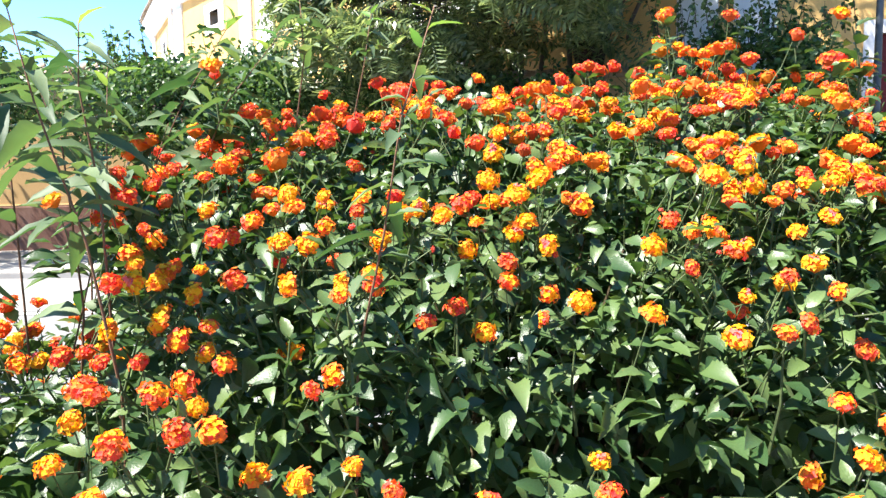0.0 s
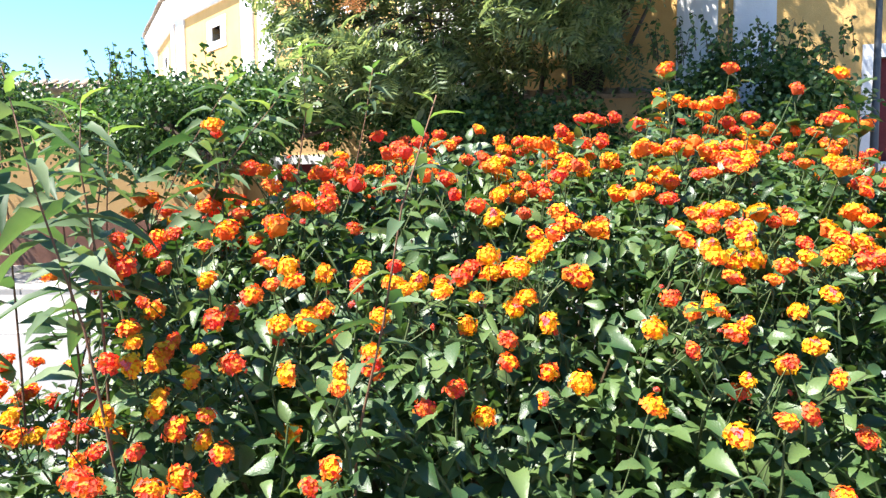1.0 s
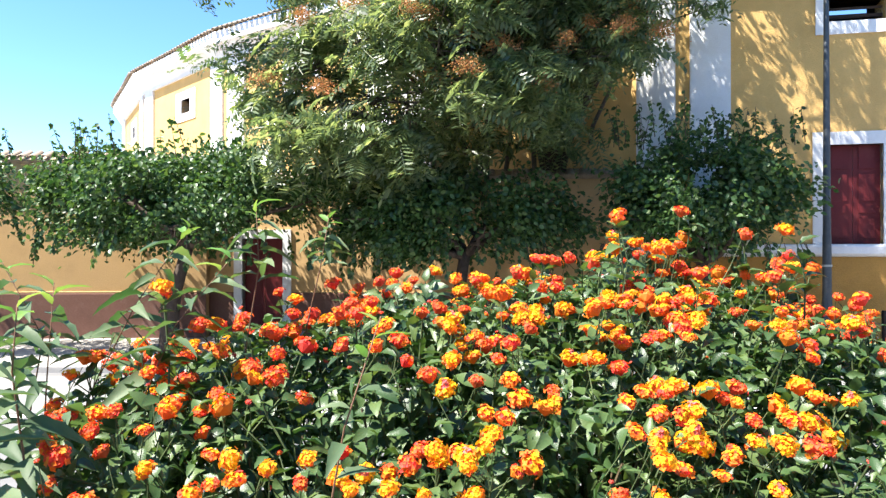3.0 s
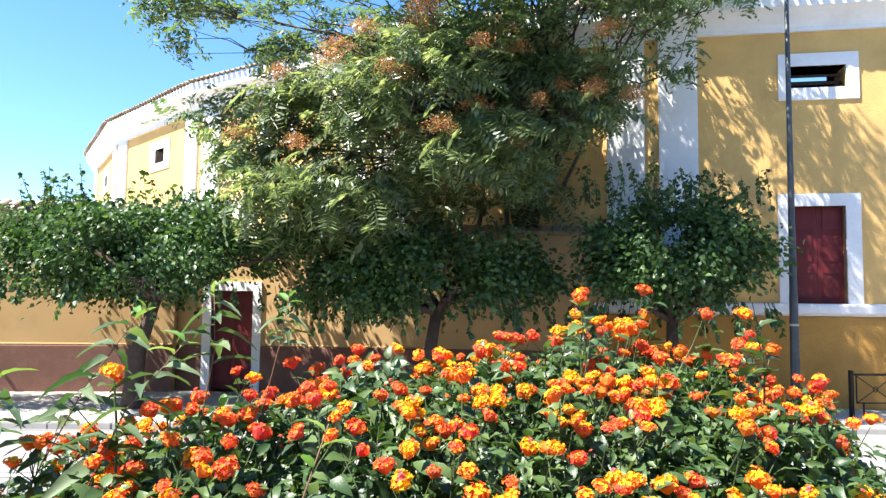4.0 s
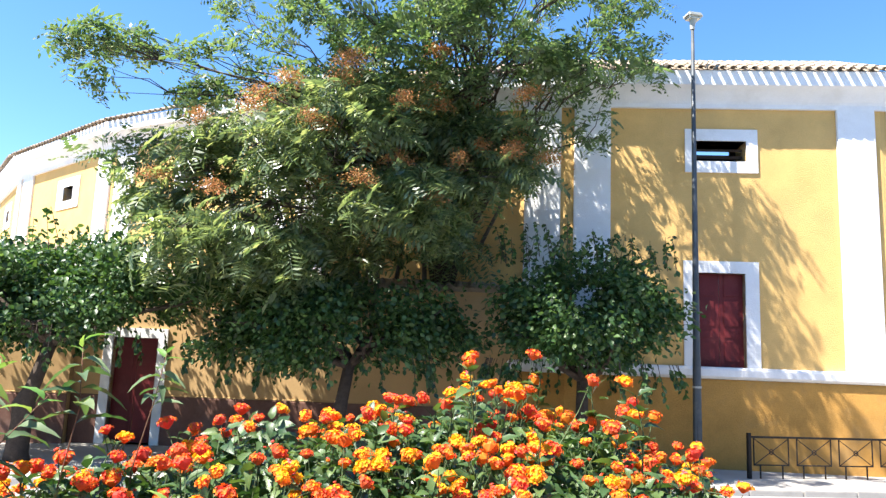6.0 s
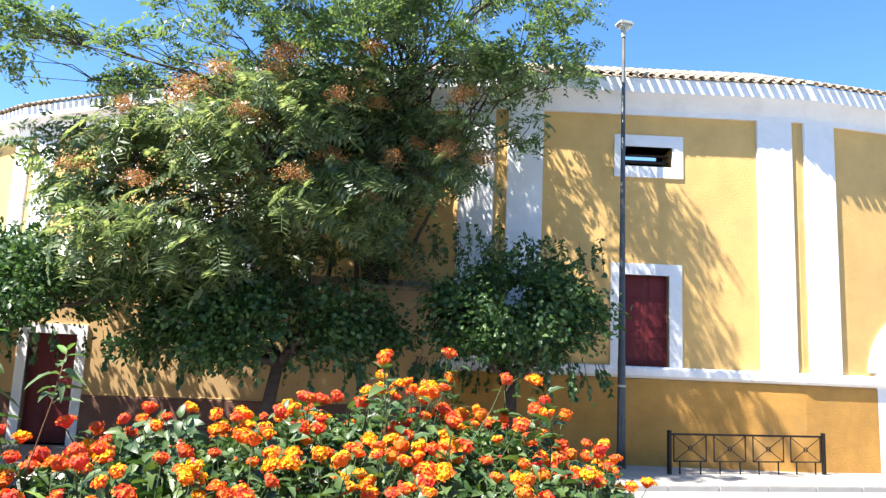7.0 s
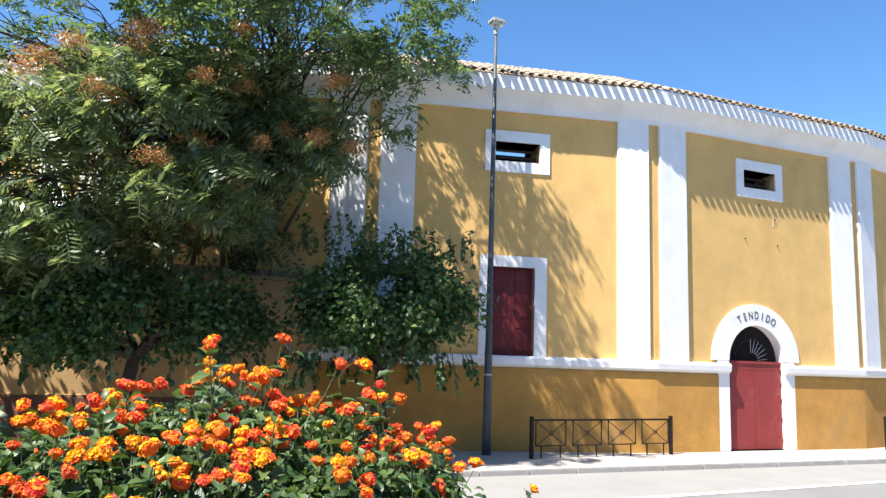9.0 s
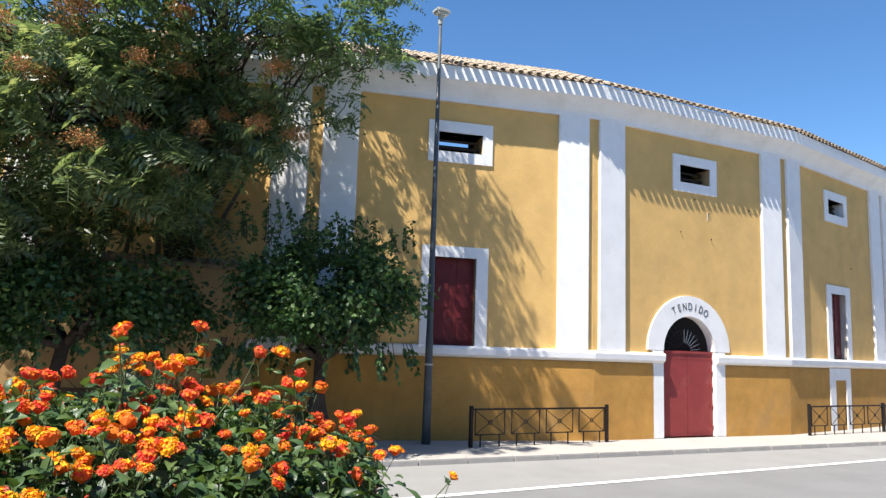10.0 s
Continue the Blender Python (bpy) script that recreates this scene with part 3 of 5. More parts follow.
TILE_COVER, TILE_PAN = tile_mesh(0.46, 0.155), tile_mesh(0.46, 0.155, False)
PITCH = math.degrees(math.atan2(1.415, 3.0))
roof_of = {}
for ob in bullring.children:
    if ob.name.split(".")[0] == "roof":
        roof_of[tuple(round(c, 3) for c in ob.matrix_basis.translation)] = ob
rest_loc = []
SPACING = 0.215
for k in BAYS:
    M = bay_m[k]
    roof = roof_of[tuple(round(c, 3) for c in M.translation)]
    n = int(2 * HALF / SPACING)
    for i in range(n):
        x = -HALF + (i + 0.5) * 2 * HALF / n
        j = 0.012 * math.sin(i * 12.9 + k * 7.7)
        for mesh, dx, dy, dz in ((TILE_COVER, 0.0, -0.535 + j, 8.385), (TILE_PAN, SPACING / 2, -0.45 - j, 8.45)):
            L = Matrix.Translation((x + dx, dy, dz)) @ pose(0, 0, 0, PITCH, 1.5 * j * 100, j * 60)
            if k in (1, 2, 3) and mesh is TILE_COVER or k == 1 or k == 2:
                part("tile", mesh, None, roof, m=L)
            else:
                rest_loc.append((M @ L, mesh))
            if mesh is TILE_COVER:
                for q in range(1, 7 if 0 <= k <= 5 else 3):
                    rest_loc.append((M @ L @ Matrix.Translation((0, 0.40 * q, 0.012)) @ pose(0, 0, 0, 0, 0, 3 * math.sin(i * 5.1 + q)), mesh))


def joined(name, placed, parent, label, material):
    """Tiles too many to pick apart, in one mesh."""
    vs, fs = [], []
    for m, me in placed:
        b = len(vs)
        vs += [m @ v.co for v in me.vertices]
        fs += [tuple(b + i for i in p.vertices) for p in me.polygons]
    me = bpy.data.meshes.new(name)
    me.from_pydata(vs, [], fs)
    me.materials.append(material)
    ob = new(name, me)
    ob.parent = parent
    return tagged(ob, label, kind="stuff")


joined("roof_tiling", rest_loc, bullring, "weathered clay roof tiles", TILE_REST)
for w, n, top in ((wall_left, nl, 4.05), (wall_right, nr, 3.62)):
    placed = []
    for i in range(int(n / 0.24)):
        j = math.sin(i * 7.3)
        placed.append((Matrix.Translation((0.12 + i * 0.24, -0.2 + 0.012 * j, top - 0.11)) @ pose(0, 0, 0, 21, 0, 2 * j), TILE_COVER))
    joined("coping_tiling", placed, w, "clay coping tiles", TILE_REST)

# ---- street lamp ----
lamp = thing("street_lamp", "tall slim grey street lamp with a small head", "street lamp", m=pose(8.22, 14.2, 0))
bm = bmesh.new()
tube(bm, [(0, 0, 0), (0, 0, 0.5), (0, 0, 2.2), (0, 0, 2.25), (0, 0, 5.5), (0, 0, 9.3)], [0.098, 0.09, 0.08, 0.075, 0.055, 0.036], 12)
part("pole", bm, LAMP_GREY, lamp, smooth=True)
part("hatch", boxes((-0.045, 0.045, -0.101, -0.085, 0.6, 1.0), bevel=0.004), LAMP_GREY, lamp)
bm = bmesh.new()
tube(bm, [(0, 0, 1.62), (0, 0, 1.66)], 0.094, 12)
part("band", bm, LAMP_HEAD, lamp, "pale steel band")
bm = bmesh.new()
tube(bm, [(0, 0, 9.2), (0, 0, 9.36)], [0.05, 0.06], 10)
part("collar", bm, LAMP_HEAD, lamp)
bm = bmesh.new()
box(bm, -0.16, 0.19, -0.14, 0.14, 9.44, 9.56, 0.04)
head = part("luminaire", bm, LAMP_HEAD, lamp, "pale grey lamp housing")
bm = bmesh.new()
tube(bm, [(0, 0, 9.30), (0.02, 0, 9.45)], [0.05, 0.085], 10)
part("neck", bm, LAMP_HEAD, head)
part("glass", boxes((-0.12, 0.15, -0.10, 0.10, 9.425, 9.445), bevel=0.006), LAMP_GLASS, head)

# ---- street barriers ----


def barrier(length, panels, m):
    """A low iron railing: end posts, top rail, crossed panels with a ring, short legs."""
    f = thing("street_barrier", "dark iron pedestrian barrier with crossed panels on the pavement", "railing", "pedestrian barriers", m=m)
    for x in (0, length):
        part("post", boxes((x - 0.035, x + 0.035, -0.035, 0.035, 0, 0.84), bevel=0.006), IRON, f)
    part("top_rail", boxes((0.035, length - 0.035, -0.022, 0.022, 0.745, 0.785), bevel=0.005), IRON, f)
    step = length / panels
    for i in range(panels):
        a, b = i * step + 0.10, (i + 1) * step - 0.08
        bm = bmesh.new()
        for x in (a, b):
            tube(bm, [(x, 0, 0.24), (x, 0, 0.745)], 0.014, 6)
        tube(bm, [(a, 0, 0.25), (b, 0, 0.25)], 0.014, 6)
        p = part("infill_panel", bm, IRON, f)
        for z0, z1 in ((0.25, 0.74), (0.74, 0.25)):
            bm = bmesh.new()
            tube(bm, [(a, 0, z0), (b, 0, z1)], 0.009, 5)
            part("cross_bar", bm, IRON, p)
        bm = bmesh.new()
        c = (a + b) / 2
        tube(bm, [(c + 0.045 * math.cos(t), 0, 0.495 + 0.045 * math.sin(t)) for t in (2 * math.pi * q / 12 for q in range(13))], 0.010, 5, False)
        part("rosette", bm, IRON, p)
        for x in (a + (b - a) * 0.18, a + (b - a) * 0.82):
            part("leg", boxes((x - 0.012, x + 0.012, -0.012, 0.012, 0, 0.25), bevel=0.003), IRON, f)
    return f


b1 = barrier(3.64, 4, pose(8.85, 13.46, 0, 0, 0, -0.6))
copy_thing(b1, pose(19.37, 13.02, 0, 0, 0, 1.2))
copy_thing(b1, pose(23.03, 13.10, 0, 0, 0, 3.0))

# ---- kerb stones ----
kerb = thing("kerb", "pale stone kerb along the pavement edge", "kerb", kind="structure")
kerb_mesh = mesh_of("kerb_stone", boxes((0.004, 0.996, 0.0, 0.13, -0.2, 0.003), bevel=0.015), KERB)
for i in range(-40, 40):
    part("kerb_stone", kerb_mesh, None, kerb, m=KERB_M @ Matrix.Translation((i, 0.006 * math.sin(i * 3.3), 0)))

# ---- trees ----


def in_ring(p, margin=0.5):
    """Whether a point lies in or too near the bullring below its eave."""
    return math.hypot(p[0] - CX, p[1] - CY) < APO + margin and p[2] < 9.3


def wander(a, b, n, amount, r):
    """A bent line from a to b."""
    a, b = Vector(a), Vector(b)
    out = []
    for i in range(n + 1):
        u = i / n
        j = Vector(r.normal(0, amount, 3)) * (1 if 0 < i < n else 0)
        out.append(a.lerp(b, u) + j + Vector((0, 0, 0.25 * amount * 4 * math.sin(math.pi * u))))
    return out


def mulberry(x, y, fork, crown, seed, count=5200, shoots=26, square=2.6, gap=-0.10):
    """A street tree pollarded flat: bent trunk, limbs, crown slab of broad leaves with hanging fringe and upright shoots."""
    r = np.random.default_rng(seed)
    cx, cy, rx, ry, z0, z1 = crown
    t = thing("mulberry_tree", "street tree with bent dark trunk and flat dense green crown", "tree", "trees along the pavement", m=pose(x, y, 0))
    bm = bmesh.new()
    f = Vector(fork)
    mid = f * 0.45 + Vector((-0.16, 0.02, 0.0))
    tube(bm, [(0, 0, -0.1), (-0.02, 0, 0.15), mid * 0.7, mid, mid + (f - mid) * 0.25 + Vector((0.02, 0, 0)), f], [0.24, 0.19, 0.165, 0.185, 0.12, 0.105], 10)
    part("trunk", bm, BARK, t, smooth=True)
    tips = []
    for i in range(9):
        a = 2 * math.pi * (i + r.uniform(0, 0.6)) / 9
        tip = Vector((cx + rx * 0.8 * math.cos(a), cy + ry * 0.75 * math.sin(a), r.uniform(z0 + 0.5, z1 - 0.3)))
        bm = bmesh.new()
        w = wander(f - Vector((0, 0, 0.1)), tip, 5, 0.09, r)
        tube(bm, w, [0.075, 0.06, 0.05, 0.038, 0.026, 0.012], 6)
        part("limb", bm, BARK, t, smooth=True)
        tips += w[2:]
    n_cl = 150
    loc, dirs = [], []
    while len(loc) < n_cl:
        u = r.uniform(-1, 1, 3)
        if abs(u[0]) ** square + abs(u[1]) ** 2.2 + abs(u[2]) ** (square + 0.5) > 1 - 0.35 * r.random():
            continue
        if np.abs(u).max() < 0.3 and r.random() < 0.6:
            continue
        p = np.array((cx + rx * u[0], cy + ry * u[1], (z0 + z1) / 2 + (z1 - z0) / 2 * u[2] + 0.12 * math.sin(3.1 * u[0] * rx + seed)))
        if in_ring((p[0] + x, p[1] + y, p[2]), 0.2) or noise.noise(Vector(p) * 1.1 + Vector((seed, 0, 0))) < gap:
            continue
        loc.append(p)
    loc = np.array(loc)
    per = int(1.4 * count) // n_cl
    spread = np.repeat(loc, per, 0) + r.normal(0, 1, (n_cl * per, 3)) * (0.21, 0.21, 0.15)
    out = np.repeat(loc - (cx, cy, (z0 + z1) / 2 - 0.5), per, 0)
    out = out / (np.linalg.norm(out, axis=1, keepdims=True) + 1e-6) * 0.7 + r.normal(0, 0.6, spread.shape) + (0, 0, -0.55)
    size = r.uniform(0.075, 0.135, len(spread))
    tagged(part("crown", scatter("crown", *LEAF_SIMPLE, spread, turns(out, 0.8, r, (-0.2, -0.15, 0.8)), size, MULBERRY_LEAF), None, t, "dense glossy green leaves"), kind="stuff")
    # upright shoots and hanging twigs
    bm = bmesh.new()
    sl, sd, ss = [], [], []
    for i in range(shoots):
        a = r.uniform(0, 2 * math.pi)
        q = r.uniform(0.2, 1) ** 0.5
        base = Vector((cx + rx * q * math.cos(a) * 0.95, cy + ry * q * math.sin(a) * 0.9, z1 - 0.25))
        if in_ring((base.x + x, base.y + y, base.z), 0.3):
            continue
        top = base + Vector((r.normal(0, 0.12), r.normal(0, 0.1), r.uniform(0.3, 0.75)))
        tube(bm, [base, top], [0.009, 0.004], 4, False)
        for k in range(int(10 + 8 * r.random())):
            u = r.uniform(0.1, 1.05)
            sl.append(base.lerp(top, u))
            sd.append((r.normal(), r.normal(), -0.5))
            ss.append(r.uniform(0.07, 0.13))
    for i in range(shoots):
        a = r.uniform(0, 2 * math.pi)
        base = Vector((cx + rx * 0.9 * math.cos(a), cy + ry * 0.9 * math.sin(a), z0 + 0.3))
        end = base + Vector((0.15 * math.cos(a), 0.15 * math.sin(a), -r.uniform(0.3, 0.7)))
        tube(bm, [base, end], [0.008, 0.003], 4, False)
        for k in range(14):
            sl.append(base.lerp(end, r.uniform(0.2, 1.05)))
            sd.append((r.normal() * 0.6, r.normal() * 0.6, -1.0))
            ss.append(r.uniform(0.08, 0.14))
    tagged(part("twig_growth", bm, BARK, t), kind="stuff")
    tagged(part("shoot_foliage", scatter("shoot_foliage", *LEAF_SIMPLE, np.array(sl), turns(np.array(sd), 0.6, r), np.array(ss), MULBERRY_LEAF), None, t), kind="stuff")
    return t


mulberry(-4.2, 14.6, (0.35, 0, 2.1), (0.35, 0.6, 3.25, 1.95, 2.0, 3.85), 11, 17500, 44)
mulberry(-10.1, 14.6, (0.2, 0, 2.1), (0.0, 0.2, 3.2, 1.7, 2.3, 3.95), 12, 8000)
mulberry(1.28, 14.4, (0.05, 0, 1.9), (-0.3, 0.1, 2.8, 1.3, 1.75, 3.35), 13, 9500, 30, 2.2, 0.0)
mulberry(6.05, 14.2, (-0.25, 0, 1.8), (-0.40, -0.35, 2.05, 1.45, 1.75, 4.1), 14, 8500, 44, 1.5, -0.06)


def grow(t, o, r, forks, whorls, groups, bark, thick=1.0):
    """Limbs from the forks to groups of leaf places, and twigs to each place."""
    pts = np.array([w[0] for w in whorls])
    seeds = pts[r.choice(len(pts), groups, replace=False)]
    near = np.argmin(((pts[:, None] - seeds[None]) ** 2).sum(2), axis=1)
    for g in range(len(seeds)):
        mem = pts[near == g]
        if not len(mem):
            continue
        hub = Vector(mem.mean(0)) - o
        f, rad = min(forks, key=lambda q: (q[0] - hub).length + (3 if hub.z < q[0].z + 0.3 else 0))
        hub = hub.lerp(f, 0.2)
        bm = bmesh.new()
        w = wander(f, hub, 5, 0.2, r)
        tube(bm, w, [thick * rad * k for k in (0.6, 0.48, 0.38, 0.3, 0.24, 0.18)], 6)
        part("limb", bm, bark, t, smooth=True)
        bm = bmesh.new()
        for p in mem:
            tube(bm, wander(w[-1] if r.random() < 0.6 else w[-2], Vector(p) - o, 3, 0.06, r), [0.02 * thick, 0.015 * thick, 0.011 * thick, 0.005], 4, False)
        tagged(part("twig_growth", bm, bark, t), kind="stuff")


def sample(r, whorls, c, rad, n, power, keep, clump=0.0):
    """Leaf places in an ellipsoid, gathered into clumps with gaps between them."""
    got = tries = 0
    while got < n and tries < 20000:
        tries += 1
        u = r.normal(0, 1, 3)
        u *= r.uniform(0.2, 1) ** power / np.linalg.norm(u)
        p = np.array(c) + u * rad
        if in_ring(p, 0.45) or not keep(p) or noise.noise((p[0] * 0.95, p[1] * 0.95, p[2] * 1.35)) < clump:
            continue
        whorls.append((p, u))
        got += 1


def tree_of_heaven():
    """The feathery tree behind the low wall: several stems, drooping pinnate leaves, rust-coloured seed clusters."""
    r = np.random.default_rng(5)
    o = Vector((1.7, 17.0, 0))
    t = thing("tree_of_heaven", "feathery tree with rust-orange seed clusters above a low wall", "tree", m=Matrix.Translation(o))
    forks = []
    for x, y, z, rad, bx in ((-0.45, -1.2, 4.3, 0.13, -0.15), (0.35, -1.5, 4.9, 0.15, 0.15)):
        bm = bmesh.new()
        up = Vector((bx + 0.1 * x, 0, 3.8))
        w = [Vector((bx, 0, -0.1)), Vector((bx * 1.05, 0, 1.8)), up] + wander(up, (x, y, z + 0.6), 4, 0.07, r)[1:]
        tube(bm, w, [rad * k for k in (1.15, 1.0, 0.95, 0.85, 0.75, 0.65, 0.55)], 9)
        part("trunk", bm, BARK_PALE, t, smooth=True)
        forks += [(w[-1], rad * 0.6), (w[-2], rad * 0.6), (w[-3], rad * 0.6)]
    # thin stems in the shade behind the low wall
    for i in range(9):
        x = -1.3 + 0.5 * i + r.normal(0, 0.12)
        bm = bmesh.new()
        tube(bm, wander((x, -0.35 + 0.05 * i * (i > 6), 1.8), (x + r.normal(0, 0.35), -0.9 + r.normal(0, 0.2), r.uniform(5.2, 6.6)), 5, 0.09, r), [0.075, 0.065, 0.055, 0.045, 0.035, 0.025], 6)
        part("stem", bm, BARK_PALE, t, smooth=True)
    whorls = []
    hollow = lambda p: p[2] > 3.3 and not (p[0] > 3.0 and p[2] < 5.2) and not (p[0] > 0.7 and p[2] < 4.25)
    sample(r, whorls, (1.35, 14.4, 5.35), (3.5, 2.1, 2.15), 330, 0.33, hollow, 0.06)
    sample(r, whorls, (-0.8, 14.3, 4.7), (2.0, 1.5, 1.4), 75, 0.33, lambda p: p[2] > 3.4, 0.04)
    sample(r, whorls, (2.2, 15.3, 6.1), (2.0, 0.9, 1.5), 70, 0.5, lambda p: p[2] > 4.6, -0.1)
    sample(r, whorls, (3.6, 14.2, 6.3), (1.2, 1.2, 1.0), 45, 0.4, lambda p: True, -0.05)
    sample(r, whorls, (-0.7, 13.2, 3.7), (1.7, 0.7, 0.8), 36, 0.5, lambda p: p[2] > 2.6, 0.05)
    # two leaf masses hidden behind the crown, added to shade the wall
    sample(r, whorls, (0.2, 16.9, 7.3), (1.1, 0.4, 1.1), 50, 0.5, lambda p: True, -0.1)
    sample(r, whorls, (1.5, 15.95, 7.1), (2.2, 0.5, 1.1), 90, 0.5, lambda p: True, -0.1)
    sample(r, whorls, (4.4, 14.8, 6.3), (0.6, 0.5, 0.8), 8, 0.5, lambda p: True, 0.0)
    sample(r, whorls, (2.9, 15.5, 4.9), (1.5, 0.4, 1.0), 18, 0.5, lambda p: True, 0.0)
    sample(r, whorls, (0.5, 14.9, 3.7), (0.9, 0.6, 0.7), 20, 0.6, lambda p: True, -0.4)
    grow(t, o, r, forks, whorls, 50, BARK_PALE)
    loc, dirs, size = [], [], []
    for p, u in whorls:
        n = 6
        a0 = r.uniform(0, 6.28)
        for i in range(n):
            a = a0 + 2 * math.pi * i / n + r.normal(0, 0.3)
            el = r.uniform(-0.8, 0.7)
            loc.append(Vector(p) - o + Vector(r.normal(0, 0.12, 3)))
            dirs.append((math.cos(a) * math.cos(el) + 0.35 * u[0], math.sin(a) * math.cos(el) + 0.35 * u[1] - 0.25, math.sin(el) - 0.3))
            size.append(r.uniform(0.42, 0.72))
    add_crown(t, FRONDS, loc, dirs, size, 0.42, r, (-0.35, -0.35, 0.8), AILANTHUS_LEAF, "feathery green pinnate leaves")
    seed_mesh = []
    for v in range(4):
        n = 420
        u = r.normal(0, 1, (n, 3)) * (0.11 + 0.02 * v, 0.10, 0.07)
        u[:, 2] += 0.1 - 0.9 * (u[:, 0] ** 2 + u[:, 1] ** 2)
        seed_mesh.append(scatter("seed_cluster", [(-0.22, 0, 0), (0, 0.5, 0.06), (0.22, 0, 0), (0, -0.5, 0.02)], [(0, 1, 2, 3)], u, turns(r.normal(0, 1, (n, 3)), 1.0, r), r.uniform(0.028, 0.062, n), SEED))
    front = [w for w in whorls if w[1][1] < -0.1 and w[0][2] > 4.2]
    r.shuffle(front)
    taken = []
    for p, u in front:
        q = Vector(p) + Vector((0.3 * u[0], -0.50, 0.30))
        if len(taken) >= 42 or any((q - k).length < 0.6 for k in taken):
            continue
        taken.append(q)
        tagged(part("seed_head", seed_mesh[len(taken) % 4], None, t, "rust-orange seed head", Matrix.Translation(q - o) @ pose(0, 0, 0, 0, 0, 70 * len(taken))), kind="stuff")


def ash_tree():
    """The tall airy tree behind it: steep limbs, arching ends, loose sprays of small leaves."""
    r = np.random.default_rng(8)
    o = Vector((3.35, 16.45, 0))
    t = thing("ash_tree", "tall airy tree with arching limbs and small green leaflets", "tree", m=Matrix.Translation(o))
    forks = []
    for x, y, z, rad, bx in ((-0.9, -1.0, 6.4, 0.16, -0.1), (0.1, -1.3, 6.9, 0.17, 0.05), (1.1, -1.3, 6.2, 0.14, 0.2)):
        bm = bmesh.new()
        up = Vector((bx, -0.1, 3.75))
        w = [Vector((bx, 0, -0.1)), Vector((bx, 0, 1.8)), up] + wander(up, (x, y, z), 5, 0.07, r)[1:]
        tube(bm, w, [rad * k for k in (1.15, 1.0, 0.95, 0.85, 0.78, 0.7, 0.6, 0.5)], 9)
        part("trunk", bm, BARK, t, smooth=True)
        forks += [(w[-1], rad * 0.6), (w[-2], rad * 0.6), (w[-3], rad * 0.6)]
    whorls = []
    low_left = lambda p: p[2] > 7.0 and p[0] > -3.4 and p[2] < 7.8 + 1.0 * (p[0] + 3.0)
    sample(r, whorls, (2.0, 14.1, 8.9), (5.2, 3.1, 2.3), 135, 0.5, low_left, 0.04)
    sample(r, whorls, (3.4, 13.5, 11.3), (4.0, 2.8, 2.0), 26, 0.5, lambda p: p[2] > 10, 0.15)
    sample(r, whorls, (5.0, 13.3, 9.8), (2.1, 1.9, 2.3), 16, 0.8, lambda p: p[2] > 7.2, 0.15)
    sample(r, whorls, (-2.6, 14.4, 7.2), (1.9, 1.2, 0.8), 44, 0.6, lambda p: True, 0.0)
    sample(r, whorls, (-3.1, 14.8, 5.3), (0.9, 0.7, 1.2), 17, 0.6, lambda p: True, 0.0)
    sample(r, whorls, (5.9, 14.2, 8.0), (1.7, 1.0, 1.0), 9, 0.6, lambda p: True, 0.18)
    sample(r, whorls, (5.3, 14.0, 6.9), (1.1, 0.8, 0.7), 7, 0.6, lambda p: True, 0.0)
    sample(r, whorls, (1.5, 13.6, 8.9), (2.1, 1.5, 1.3), 46, 0.5, lambda p: True, 0.03)
    sample(r, whorls, (3.4, 14.6, 8.2), (2.1, 0.9, 1.2), 18, 0.5, lambda p: True, 0.03)
    sample(r, whorls, (6.6, 13.9, 9.2), (1.3, 0.7, 1.4), 9, 0.6, lambda p: p[0] < 7.8 and p[2] > 7.8, 0.1)
    sample(r, whorls, (5.6, 13.6, 7.2), (0.9, 0.6, 0.5), 6, 0.6, lambda p: True, 0.0)
    sample(r, whorls, (1.5, 13.0, 7.5), (2.3, 0.7, 0.8), 26, 0.6, lambda p: True, 0.0)
    sample(r, whorls, (4.1, 12.8, 7.5), (1.6, 0.6, 0.7), 22, 0.6, lambda p: True, 0.0)
    sample(r, whorls, (6.1, 12.7, 7.9), (0.8, 0.5, 0.6), 8, 0.6, lambda p: True, 0.0)
    sample(r, whorls, (3.6, 12.0, 8.9), (2.0, 0.8, 0.8), 22, 0.6, lambda p: True, 0.05)
    sample(r, whorls, (2.6, 12.0, 8.0), (1.2, 0.7, 0.6), 16, 0.6, lambda p: True, 0.05)
    grow(t, o, r, forks, whorls, 80, BARK, 0.58)
    loc, dirs, size = [], [], []
    for p, u in whorls:
        a0 = r.uniform(0, 6.28)
        for i in range(8):
            a = a0 + 2.4 * i
            loc.append(Vector(p) - o + Vector(r.normal(0, 1, 3)) * 0.10)
            dirs.append((math.cos(a) + 0.3 * u[0], math.sin(a) + 0.3 * u[1], r.normal(-0.1, 0.35)))
            size.append(r.uniform(0.24, 0.42))
    add_crown(t, SPRAYS, loc, dirs, size, 0.5, r, (0.0, 0.0, 1.0), ASH_LEAF, "loose green leaf sprays")


tree_of_heaven()
ash_tree()

# ---- lantana bush ----


CREST_X = (-1.5, -1.2, -1.0, -0.84, -0.56, -0.3, -0.1, 0.2, 0.4, 0.65, 0.85, 1.05, 1.2, 1.35, 1.6, 1.8, 2.0, 2.13, 2.26, 2.4)
CREST_Z = (0.99, 1.26, 1.35, 1.39, 1.51, 1.51, 1.57, 1.62, 1.62, 1.65, 1.68, 1.72, 1.70, 1.61, 1.63, 1.55, 1.45, 1.32, 1.06, 0.65)


